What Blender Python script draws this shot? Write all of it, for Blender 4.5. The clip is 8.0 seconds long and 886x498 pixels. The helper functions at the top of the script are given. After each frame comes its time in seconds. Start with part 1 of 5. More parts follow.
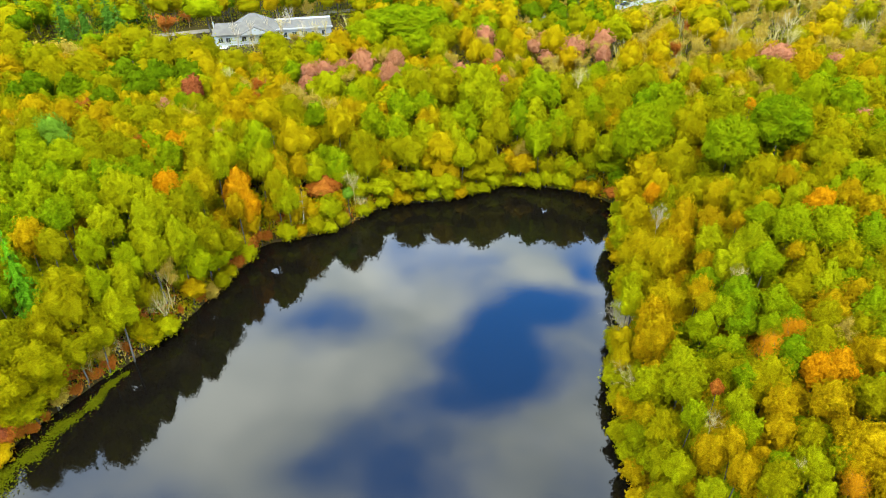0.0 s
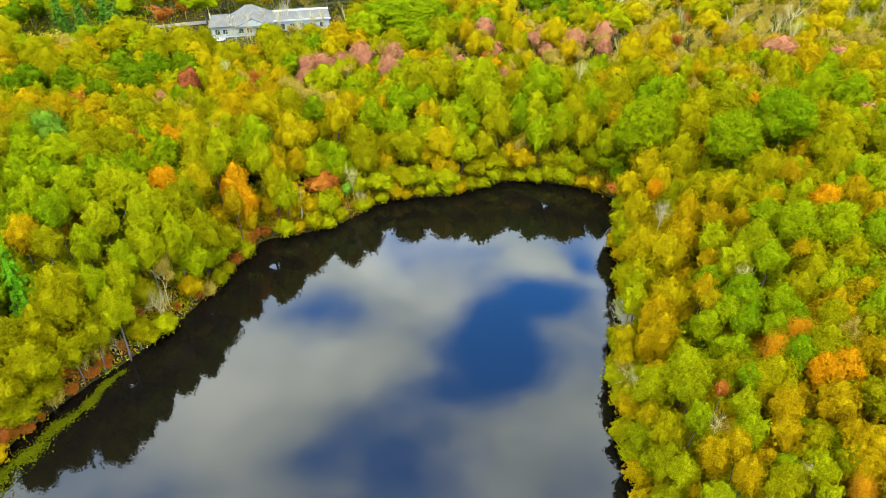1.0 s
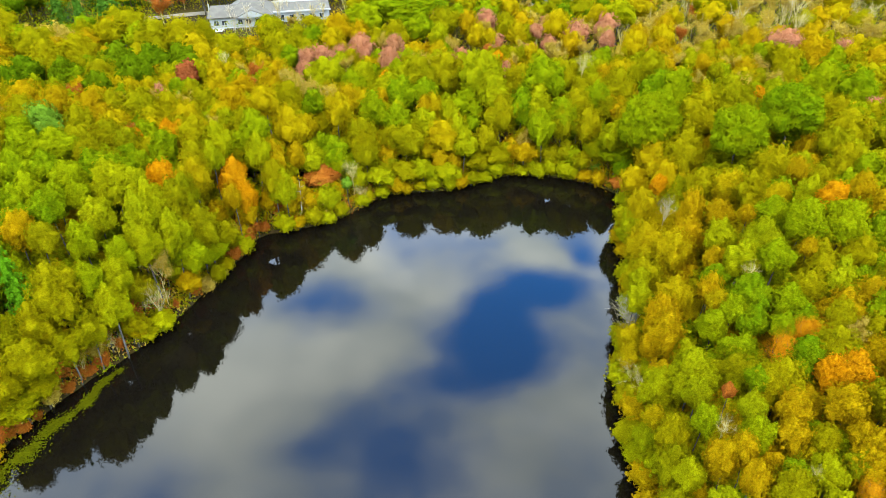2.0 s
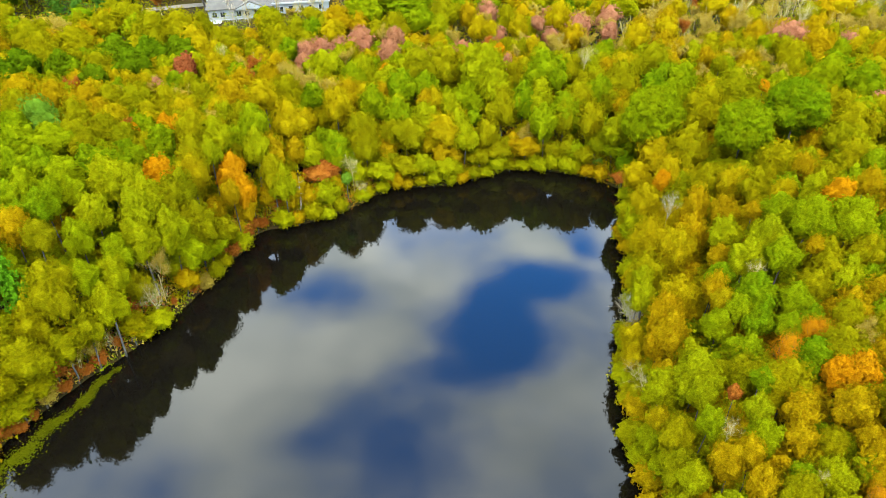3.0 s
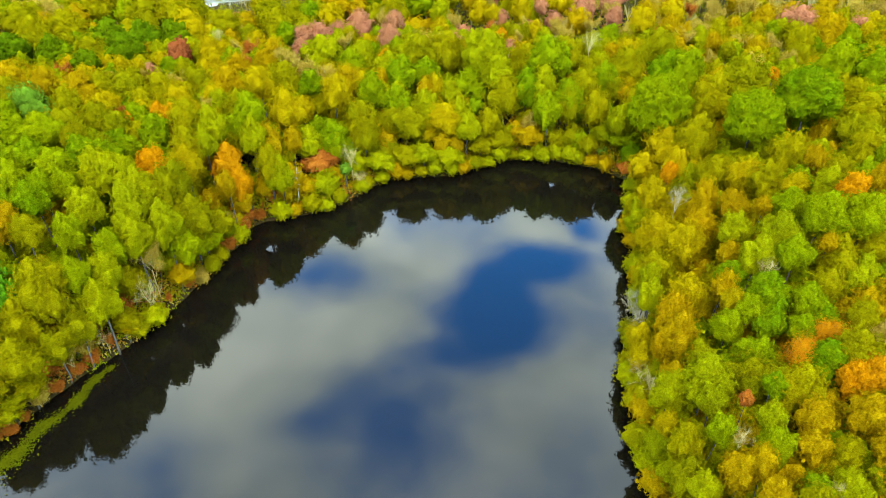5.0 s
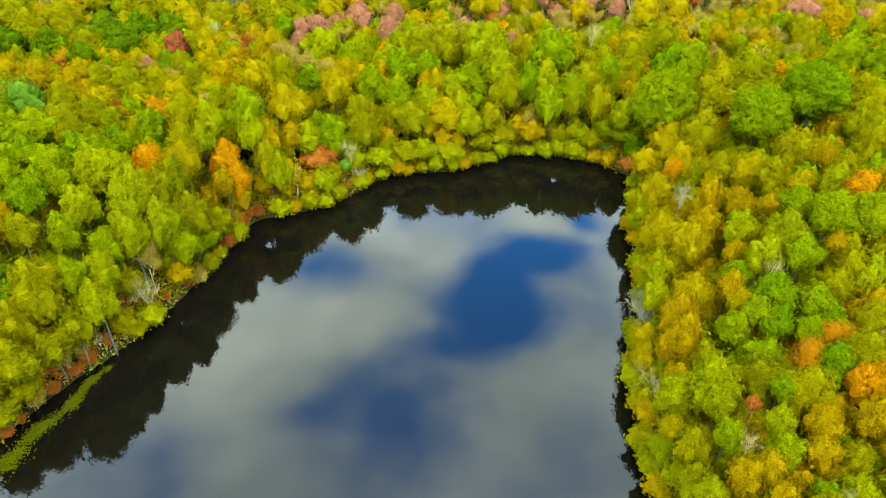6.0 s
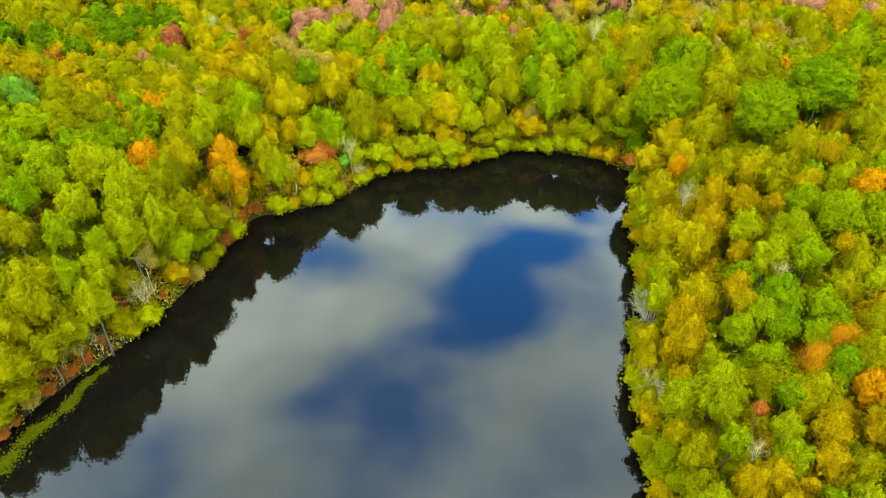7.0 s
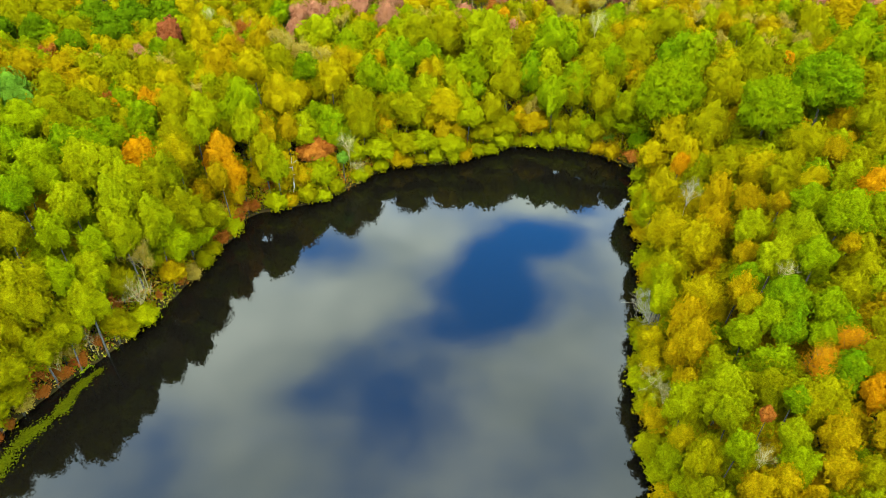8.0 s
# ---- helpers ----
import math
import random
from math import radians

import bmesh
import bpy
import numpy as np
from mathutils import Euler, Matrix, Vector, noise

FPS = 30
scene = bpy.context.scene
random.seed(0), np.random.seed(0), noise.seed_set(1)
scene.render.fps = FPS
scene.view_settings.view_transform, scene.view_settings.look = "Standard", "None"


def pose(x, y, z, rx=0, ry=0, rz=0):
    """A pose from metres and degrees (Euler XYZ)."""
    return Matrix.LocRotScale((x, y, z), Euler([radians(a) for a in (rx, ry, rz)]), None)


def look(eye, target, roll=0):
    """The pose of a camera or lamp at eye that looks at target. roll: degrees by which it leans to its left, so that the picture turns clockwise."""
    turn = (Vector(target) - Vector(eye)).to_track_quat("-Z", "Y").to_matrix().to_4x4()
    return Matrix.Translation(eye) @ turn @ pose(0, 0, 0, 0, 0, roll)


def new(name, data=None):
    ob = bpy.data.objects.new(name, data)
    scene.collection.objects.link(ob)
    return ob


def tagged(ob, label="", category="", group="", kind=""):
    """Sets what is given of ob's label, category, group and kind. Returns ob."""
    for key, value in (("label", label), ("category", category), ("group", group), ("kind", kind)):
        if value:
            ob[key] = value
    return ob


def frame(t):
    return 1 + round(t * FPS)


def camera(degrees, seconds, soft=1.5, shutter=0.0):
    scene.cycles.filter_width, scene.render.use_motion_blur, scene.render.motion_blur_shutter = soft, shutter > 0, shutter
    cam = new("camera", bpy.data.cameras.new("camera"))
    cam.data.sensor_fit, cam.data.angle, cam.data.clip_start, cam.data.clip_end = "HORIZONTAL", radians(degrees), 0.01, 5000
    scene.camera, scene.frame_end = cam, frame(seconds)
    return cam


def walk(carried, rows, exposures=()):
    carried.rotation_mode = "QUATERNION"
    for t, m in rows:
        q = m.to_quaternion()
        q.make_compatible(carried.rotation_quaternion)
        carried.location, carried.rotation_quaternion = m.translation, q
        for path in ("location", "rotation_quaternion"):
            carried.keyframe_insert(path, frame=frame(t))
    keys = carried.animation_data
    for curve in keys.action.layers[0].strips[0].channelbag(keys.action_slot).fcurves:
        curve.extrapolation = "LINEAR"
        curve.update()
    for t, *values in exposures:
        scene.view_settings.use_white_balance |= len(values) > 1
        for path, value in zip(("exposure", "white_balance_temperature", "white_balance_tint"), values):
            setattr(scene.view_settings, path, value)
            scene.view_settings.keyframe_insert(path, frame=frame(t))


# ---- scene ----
cam = camera(66.4, 8.0, soft=0.6)
PATH = [
    (0, (0.028, 0.046, 59.976), (0.039, 1.744, 58.92), -0.9),
    (0.5, (-0.129, 0.766, 59.966), (-0.116, 2.457, 58.899), -0.8),
    (1, (-0.246, 1.443, 59.963), (-0.23, 3.128, 58.886), -0.8),
    (1.5, (-0.36, 2.173, 59.944), (-0.344, 3.851, 58.856), -0.7),
    (3, (-0.556, 4.24, 59.915), (-0.541, 5.897, 58.796), -0.7),
    (3.5, (-0.612, 4.959, 59.92), (-0.598, 6.608, 58.79), -0.6),
    (4, (-0.666, 5.699, 59.934), (-0.652, 7.341, 58.792), -0.6),
    (4.5, (-0.712, 6.438, 59.946), (-0.697, 8.073, 58.794), -0.6),
    (6, (-0.938, 8.816, 60.008), (-0.922, 10.428, 58.824), -0.6),
    (6.5, (-1.059, 9.583, 60.003), (-1.041, 11.188, 58.81), -0.5),
    (7, (-1.16, 10.371, 60.011), (-1.141, 11.968, 58.808), -0.5),
    (7.5, (-1.255, 11.168, 60.014), (-1.234, 12.759, 58.802), -0.4),
    (8, (-1.336, 11.963, 60.006), (-1.313, 13.545, 58.784), -0.4),
]
walk(cam, [(t, look(eye, target, roll)) for t, eye, target, roll in PATH],
     exposures=[(0, 3.23, 6500, 13.0), (3.0, 3.23, 6490, 13.0), (4.2, 3.23, 6470, 9.0), (6.0, 3.21, 6440, 2.5), (8, 3.21, 6420, 2.5)])


# ---- sky, sun ----
class Nodes:
    """Short hand for building a node tree."""

    def __init__(self, tree):
        self.tree = tree
        tree.nodes.clear()

    def add(self, kind, **settings):
        node = self.tree.nodes.new(kind)
        for key, value in settings.items():
            setattr(node, key, value)
        return node

    def put(self, socket, value):
        if isinstance(value, bpy.types.NodeSocket):
            self.tree.links.new(value, socket)
        else:
            socket.default_value = value

    def math(self, op, a, b=0.0, c=0.0):
        node = self.add("ShaderNodeMath", operation=op)
        for socket, value in zip(node.inputs, (a, b, c)):
            self.put(socket, value)
        return node.outputs[0]

    def vmath(self, op, a, b):
        node = self.add("ShaderNodeVectorMath", operation=op)
        self.put(node.inputs[0], a)
        self.put(node.inputs[1], b)
        return node.outputs[1] if op == "DISTANCE" else node.outputs[0]

    def noise(self, vector, scale, detail=4.0, rough=0.55):
        node = self.add("ShaderNodeTexNoise")
        self.put(node.inputs["Vector"], vector)
        self.put(node.inputs["Scale"], scale)
        self.put(node.inputs["Detail"], detail)
        self.put(node.inputs["Roughness"], rough)
        return node.outputs[0]

    def span(self, value, a, b, c=0.0, d=1.0, smooth=True):
        node = self.add("ShaderNodeMapRange", interpolation_type="SMOOTHSTEP" if smooth else "LINEAR")
        for socket, v in zip(node.inputs, (value, a, b, c, d)):
            self.put(socket, v)
        return node.outputs[0]

    def mix(self, factor, a, b, blend="MIX"):
        node = self.add("ShaderNodeMix", data_type="RGBA", blend_type=blend)
        self.put(node.inputs[0], factor)
        self.put(node.inputs[6], a)
        self.put(node.inputs[7], b)
        return node.outputs[2]


def rgb(r, g, b):
    return (r, g, b, 1.0)


SUN_UP, SUN_ROUND = 55.0, 178.0
world = bpy.data.worlds.new("broken_cloud_sky")
scene.world = world
world.use_nodes = True
N = Nodes(world.node_tree)
sky = N.add("ShaderNodeTexSky", sky_type="NISHITA", sun_disc=False, sun_elevation=radians(SUN_UP), sun_rotation=radians(SUN_ROUND))
way = N.add("ShaderNodeTexCoord").outputs["Generated"]
split = N.add("ShaderNodeSeparateXYZ")
N.put(split.inputs[0], way)
up = N.math("MAXIMUM", split.outputs[2], 0.06)
flat = N.add("ShaderNodeCombineXYZ")
N.put(flat.inputs[0], N.math("DIVIDE", split.outputs[0], up))
N.put(flat.inputs[1], N.math("DIVIDE", split.outputs[1], up))
layer = flat.outputs[0]
ragged = N.add("ShaderNodeTexNoise")
N.put(ragged.inputs["Vector"], layer)
N.put(ragged.inputs["Scale"], 4.5)
N.put(ragged.inputs["Detail"], 4.0)
drift = N.vmath("MULTIPLY", N.vmath("SUBTRACT", ragged.outputs[1], (0.5, 0.5, 0.5)), (0.17, 0.15, 0.0))
cell = N.vmath("ADD", layer, drift)
cover = N.math("ADD", N.math("MULTIPLY", N.noise(layer, 3.6, 4.0, 0.5), 1.05), 0.12)
# openings (minus) and thick parts (plus) of the cloud layer: east, north, reach, strength
CLOUDS = [
    (0.26, 1.36, 0.14, -0.38), (0.17, 1.23, 0.27, -0.55), (0.10, 1.09, 0.19, -0.42), (0.02, 1.01, 0.10, -0.28),
    (0.39, 1.47, 0.09, -0.35), (-0.29, 1.29, 0.14, -0.28), (-0.23, 1.35, 0.09, -0.20), (-0.10, 0.95, 0.18, -0.22),
    (-0.01, 0.80, 0.18, -0.24), (-0.14, 0.78, 0.15, -0.24), (-0.24, 0.87, 0.10, -0.25), (-0.47, 0.75, 0.11, -0.22),
    (0.15, 1.54, 0.09, -0.20), (0.35, 1.54, 0.12, -0.25), (-0.07, 1.00, 0.09, -0.15), (-0.23, 1.45, 0.18, 0.26),
    (-0.04, 1.34, 0.18, 0.22), (0.26, 1.48, 0.12, 0.32), (-0.35, 1.12, 0.24, 0.32), (-0.19, 1.10, 0.17, 0.26),
    (0.24, 1.00, 0.15, 0.28), (0.16, 0.86, 0.15, 0.24), (-0.10, 1.17, 0.14, 0.16), (-0.39, 0.96, 0.22, 0.22),
    (0.09, 1.36, 0.11, 0.10), (0.30, 1.20, 0.08, 0.18),
]
for east, north, reach, strength in CLOUDS:
    gap = N.vmath("DISTANCE", cell, (east, north, 0.0))
    cover = N.math("ADD", cover, N.span(gap, 0.0, reach, strength, 0.0))
cover = N.span(cover, 0.1, 0.95)
shade = N.noise(cell, 2.4, 3.0, 0.5)
cloud = N.mix(N.span(shade, 0.3, 0.7), rgb(3.75, 4.45, 4.4), rgb(7.5, 8.1, 7.2))
blue = N.mix(1.0, sky.outputs[0], rgb(0.17, 0.96, 1.72), "MULTIPLY")
back = N.add("ShaderNodeBackground")
N.put(back.inputs[0], N.mix(cover, blue, cloud))
N.put(back.inputs[1], 0.165)
N.tree.links.new(back.outputs[0], N.add("ShaderNodeOutputWorld").inputs[0])

sun = new("sun", bpy.data.lights.new("sun", "SUN"))
sun.data.energy, sun.data.angle, sun.data.color = 0.95, radians(30), (1.0, 0.89, 0.72)
aim = (math.sin(radians(SUN_ROUND)) * math.cos(radians(SUN_UP)), math.cos(radians(SUN_ROUND)) * math.cos(radians(SUN_UP)), math.sin(radians(SUN_UP)))
sun.matrix_world = look((aim[0] * 200, aim[1] * 200, aim[2] * 200), (0, 0, 0))


# ---- materials ----
def material(name):
    m = bpy.data.materials.new(name)
    m.use_nodes = True
    return m, Nodes(m.node_tree)


def surface(n, shader):
    n.tree.links.new(shader, n.add("ShaderNodeOutputMaterial").inputs[0])


def principled(n, colour, rough, metal=0.0, bump=None, height=0.1, strength=0.5, ior=1.5):
    node = n.add("ShaderNodeBsdfPrincipled")
    n.put(node.inputs["Base Color"], colour)
    n.put(node.inputs["Roughness"], rough)
    n.put(node.inputs["Metallic"], metal)
    n.put(node.inputs["IOR"], ior)
    if bump is not None:
        b = n.add("ShaderNodeBump")
        n.put(b.inputs["Height"], bump)
        n.put(b.inputs["Distance"], height)
        n.put(b.inputs["Strength"], strength)
        n.tree.links.new(b.outputs[0], node.inputs["Normal"])
    return node.outputs[0]


def leaf_material(name, dull, clear, fresh, joined=False):
    """Leaves: dull to clear from tree to tree, fresh from leaf to leaf, patchy within a crown."""
    m, n = material(name)
    if joined:
        tree = n.add("ShaderNodeAttribute", attribute_name="tint").outputs["Fac"]
    else:
        tree = n.add("ShaderNodeObjectInfo").outputs["Random"]
    place = n.add("ShaderNodeNewGeometry")
    leaf = place.outputs["Random Per Island"]
    patch = n.span(n.noise(place.outputs["Position"], 0.35, 3.0), 0.36, 0.66)
    colour = n.mix(tree, rgb(*dull), rgb(*clear))
    colour = n.mix(n.math("MULTIPLY", patch, 0.36), colour, rgb(*fresh))
    colour = n.mix(n.math("MULTIPLY", n.math("POWER", leaf, 2.0), 0.36), colour, rgb(*fresh))
    grain = n.noise(place.outputs["Position"], 6.0, 3.0, 0.7)
    colour = n.mix(1.0, colour, n.mix(n.span(grain, 0.25, 0.75), rgb(0.68, 0.68, 0.66), rgb(1.5, 1.5, 1.46)), "MULTIPLY")
    relief = n.add("ShaderNodeBump")
    tufts = n.noise(place.outputs["Position"], 2.0, 2.0, 0.5)
    n.put(relief.inputs["Height"], n.math("ADD", tufts, n.math("MULTIPLY", grain, 0.4)))
    n.put(relief.inputs["Distance"], 0.7)
    n.put(relief.inputs["Strength"], 0.9)
    matt = n.add("ShaderNodeBsdfDiffuse")
    n.put(matt.inputs[0], colour)
    n.tree.links.new(relief.outputs[0], matt.inputs["Normal"])
    glow = n.add("ShaderNodeBsdfTranslucent")
    n.put(glow.inputs[0], colour)
    both = n.add("ShaderNodeMixShader")
    n.put(both.inputs[0], 0.3)
    n.tree.links.new(matt.outputs[0], both.inputs[1])
    n.tree.links.new(glow.outputs[0], both.inputs[2])
    surface(n, both.outputs[0])
    return m


LEAF_COLOURS = {
    "oak": ((0.048, 0.0846, 0.0008), (0.112, 0.1222, 0.0008), (0.135, 0.1429, 0.001)),
    "lime": ((0.106, 0.1102, 0.001), (0.1378, 0.1326, 0.001), (0.1643, 0.153, 0.001)),
    "olive": ((0.0811, 0.0798, 0.0008), (0.1352, 0.1064, 0.0008), (0.1477, 0.1292, 0.001)),
    "yellow": ((0.1582, 0.114, 0.001), (0.1921, 0.132, 0.001), (0.2147, 0.155, 0.001)),
    "gold": ((0.1559, 0.0957, 0.001), (0.1921, 0.1123, 0.001), (0.2057, 0.1373, 0.001)),
    "orange": ((0.2484, 0.096, 0.001), (0.27, 0.1078, 0.001), (0.2916, 0.1372, 0.002)),
    "flame": ((0.26, 0.1, 0.002), (0.28, 0.11, 0.002), (0.3, 0.135, 0.003)),
    "rust": ((0.187, 0.0482, 0.007), (0.22, 0.0602, 0.008), (0.22, 0.086, 0.008)),
    "red": ((0.13, 0.03, 0.01), (0.15, 0.036, 0.012), (0.17, 0.055, 0.014)),
    "pink": ((0.195, 0.0738, 0.036), (0.23, 0.0846, 0.044), (0.215, 0.0972, 0.036)),
    "tan": ((0.198, 0.1325, 0.018), (0.2355, 0.1573, 0.02), (0.2445, 0.1766, 0.014)),
    "pine": ((0.026, 0.062, 0.006), (0.034, 0.078, 0.006), (0.045, 0.095, 0.005)),
    "fir": ((0.042, 0.118, 0.003), (0.05, 0.135, 0.003), (0.075, 0.165, 0.003)),
    "jade": ((0.058, 0.115, 0.008), (0.066, 0.125, 0.008), (0.085, 0.13, 0.006)),
    "deep": ((0.03, 0.06, 0.0008), (0.05, 0.072, 0.0008), (0.062, 0.085, 0.001)),
    "weed": ((0.036, 0.037, 0.001), (0.042, 0.046, 0.001), (0.062, 0.066, 0.001)),
}
LEAVES = {k: leaf_material(k + "_leaves", *v) for k, v in LEAF_COLOURS.items()}
FAR_LEAVES = {k: leaf_material("far_" + k + "_leaves", *v, joined=True) for k, v in LEAF_COLOURS.items()}


def bark_material(name, dark, light):
    m, n = material(name)
    at = n.add("ShaderNodeNewGeometry").outputs["Position"]
    colour = n.mix(n.span(n.noise(at, 1.1, 3.0), 0.35, 0.65), rgb(*dark), rgb(*light))
    surface(n, principled(n, colour, 0.85, bump=n.noise(at, 14.0, 3.0), height=0.04))
    return m


BARK = bark_material("brown_bark", (0.022, 0.017, 0.011), (0.05, 0.038, 0.024))
PALE_BARK = bark_material("pale_grey_bark", (0.18, 0.138, 0.035), (0.26, 0.2, 0.06))
WHITE_BARK = bark_material("bleached_bark", (0.16, 0.125, 0.07), (0.24, 0.195, 0.12))

GROUND, n = material("leaf_litter")
at = n.add("ShaderNodeNewGeometry").outputs["Position"]
c = n.mix(n.span(n.noise(at, 0.12, 4.0), 0.35, 0.65), rgb(0.016, 0.011, 0.004), rgb(0.02, 0.018, 0.003))
c = n.mix(n.span(n.noise(at, 1.6, 4.0), 0.4, 0.7), c, rgb(0.032, 0.02, 0.005))
surface(n, principled(n, c, 0.95, bump=n.noise(at, 5.0, 5.0), height=0.2, ior=1.1))

ROOF, n = material("grey_shingles")
at = n.add("ShaderNodeNewGeometry").outputs["Position"]
c = n.mix(n.span(n.noise(at, 0.7, 4.0), 0.35, 0.65), rgb(0.032, 0.027, 0.018), rgb(0.046, 0.04, 0.028))
surface(n, principled(n, c, 0.85, bump=n.noise(n.vmath("MULTIPLY", at, (1.0, 1.0, 6.0)), 5.0, 3.0), height=0.04))

PAINT, n = material("white_clapboard")
at = n.add("ShaderNodeNewGeometry").outputs["Position"]
c = n.mix(n.span(n.noise(at, 0.5, 4.0), 0.3, 0.7), rgb(0.13, 0.135, 0.12), rgb(0.165, 0.17, 0.15))
surface(n, principled(n, c, 0.6, bump=n.noise(n.vmath("MULTIPLY", at, (0.2, 0.2, 7.0)), 1.0, 2.0), height=0.02))

TRIM, n = material("white_trim")
at = n.add("ShaderNodeNewGeometry").outputs["Position"]
surface(n, principled(n, n.mix(n.noise(at, 1.2, 3.0), rgb(0.2, 0.2, 0.185), rgb(0.25, 0.25, 0.23)), 0.5))

PANE, n = material("window_glass")
surface(n, principled(n, rgb(0.015, 0.018, 0.02), 0.06))

LANE, n = material("sandy_lane")
at = n.add("ShaderNodeNewGeometry").outputs["Position"]
c = n.mix(n.span(n.noise(at, 0.25, 4.0), 0.3, 0.7), rgb(0.07, 0.052, 0.026), rgb(0.10, 0.078, 0.045))
surface(n, principled(n, c, 0.9, bump=n.noise(at, 6.0, 4.0), height=0.05))

ROAD, n = material("worn_asphalt")
at = n.add("ShaderNodeNewGeometry").outputs["Position"]
c = n.mix(n.span(n.noise(at, 0.3, 4.0), 0.3, 0.7), rgb(0.06, 0.058, 0.054), rgb(0.085, 0.082, 0.075))
surface(n, principled(n, c, 0.85, bump=n.noise(at, 9.0, 3.0), height=0.02))

CAR_PAINT, n = material("dark_car_paint")
surface(n, principled(n, rgb(0.012, 0.014, 0.02), 0.25))
TYRE, n = material("tyre_rubber")
surface(n, principled(n, rgb(0.012, 0.012, 0.012), 0.85))

WATER, n = material("still_pond_water")
at = n.add("ShaderNodeNewGeometry").outputs["Position"]
breeze = n.span(n.noise(at, 0.035, 3.0), 0.5, 0.72)
stretch = n.vmath("MULTIPLY", at, (0.7, 2.4, 1.0))
ripple = n.math("MULTIPLY", n.noise(stretch, 0.9, 3.0), n.math("ADD", n.math("MULTIPLY", breeze, 0.8), 0.2))
murk = n.mix(n.noise(at, 0.05, 3.0), rgb(0.0013, 0.001, 0.0007), rgb(0.002, 0.0016, 0.0011))
surface(n, principled(n, murk, 0.03, bump=ripple, height=0.012, strength=0.35, ior=1.325))


# ---- meshes ----
rng = np.random.default_rng(7)


def mesh_of(name, verts, quads, tris=(), rounded=False):
    data = bpy.data.meshes.new(name)
    verts = np.asarray(verts, dtype=np.float32)
    quads = np.asarray(quads, dtype=np.int32).reshape(-1, 4)
    tris = np.asarray(tris, dtype=np.int32).reshape(-1, 3)
    data.vertices.add(len(verts))
    data.vertices.foreach_set("co", verts.ravel())
    data.loops.add(quads.size + tris.size)
    data.loops.foreach_set("vertex_index", np.concatenate((quads.ravel(), tris.ravel())))
    data.polygons.add(len(quads) + len(tris))
    starts = np.concatenate((np.arange(len(quads)) * 4, quads.size + np.arange(len(tris)) * 3))
    data.polygons.foreach_set("loop_start", starts.astype(np.int32))
    smooth = np.zeros(len(quads) + len(tris), bool)
    smooth[:len(quads)] = rounded
    data.polygons.foreach_set("use_smooth", smooth)
    data.update(calc_edges=True)
    return data


def unit(v):
    return v / np.maximum(np.linalg.norm(v, axis=-1, keepdims=True), 1e-9)


def tubes(pieces, sides=4):
    """Tapered tubes: rows of x, y, z, x, y, z, radius, radius."""
    s = np.asarray(pieces, dtype=float).reshape(-1, 8)
    a, b = s[:, 0:3], s[:, 3:6]
    axis = unit(b - a)
    side = np.where(np.abs(axis[:, 2:3]) > 0.9, np.array([[1.0, 0, 0]]), np.array([[0, 0, 1.0]]))
    u = unit(np.cross(axis, side))
    v = np.cross(axis, u)
    turn = np.arange(sides) * 2 * math.pi / sides
    ring = u[:, None] * np.cos(turn)[None, :, None] + v[:, None] * np.sin(turn)[None, :, None]
    low = a[:, None] + ring * s[:, 6][:, None, None]
    high = b[:, None] + ring * s[:, 7][:, None, None]
    verts = np.concatenate((low, high), axis=1).reshape(-1, 3)
    k = np.arange(sides)
    one = np.stack((k, (k + 1) % sides, (k + 1) % sides + sides, k + sides), axis=1)
    quads = (one[None] + (np.arange(len(s)) * 2 * sides)[:, None, None]).reshape(-1, 4)
    return verts, quads


def leaves(centres, facing, size, r, jitter=0.7):
    """Pointed sprays of leaves at the centres, turned roughly to face outwards."""
    count = len(centres)
    normal = unit(unit(facing) + r.normal(0, jitter, (count, 3)) * 0.5)
    along = unit(np.cross(normal, r.normal(0, 1, (count, 3))))
    across = np.cross(normal, along)
    s = (size * r.uniform(0.55, 1.35, count))[:, None]
    verts = np.stack((centres - along * s * 0.8 + across * s * 0.6, centres - along * s * 0.8 - across * s * 0.6, centres + along * s * 1.1), axis=1)
    soft_normal = unit(unit(facing) + normal * 0.45)
    return verts.reshape(-1, 3), np.arange(count * 3).reshape(-1, 3), np.repeat(soft_normal, 3, axis=0)


def joined(parts):
    """Several bodies as one: vertices, four-cornered and three-cornered faces, normals where the leaves have them."""
    verts, quads, tris, normals, base = [], [np.zeros((0, 4), int)], [np.zeros((0, 3), int)], [], 0
    for v, *rest in parts:
        verts.append(v)
        own = np.zeros((len(v), 3))
        for f in rest:
            if f.dtype.kind == "f":
                own = f
            else:
                (quads if f.shape[1] == 4 else tris).append(f + base)
        normals.append(own)
        base += len(v)
    return np.concatenate(verts), np.concatenate(quads), np.concatenate(tris), np.concatenate(normals)


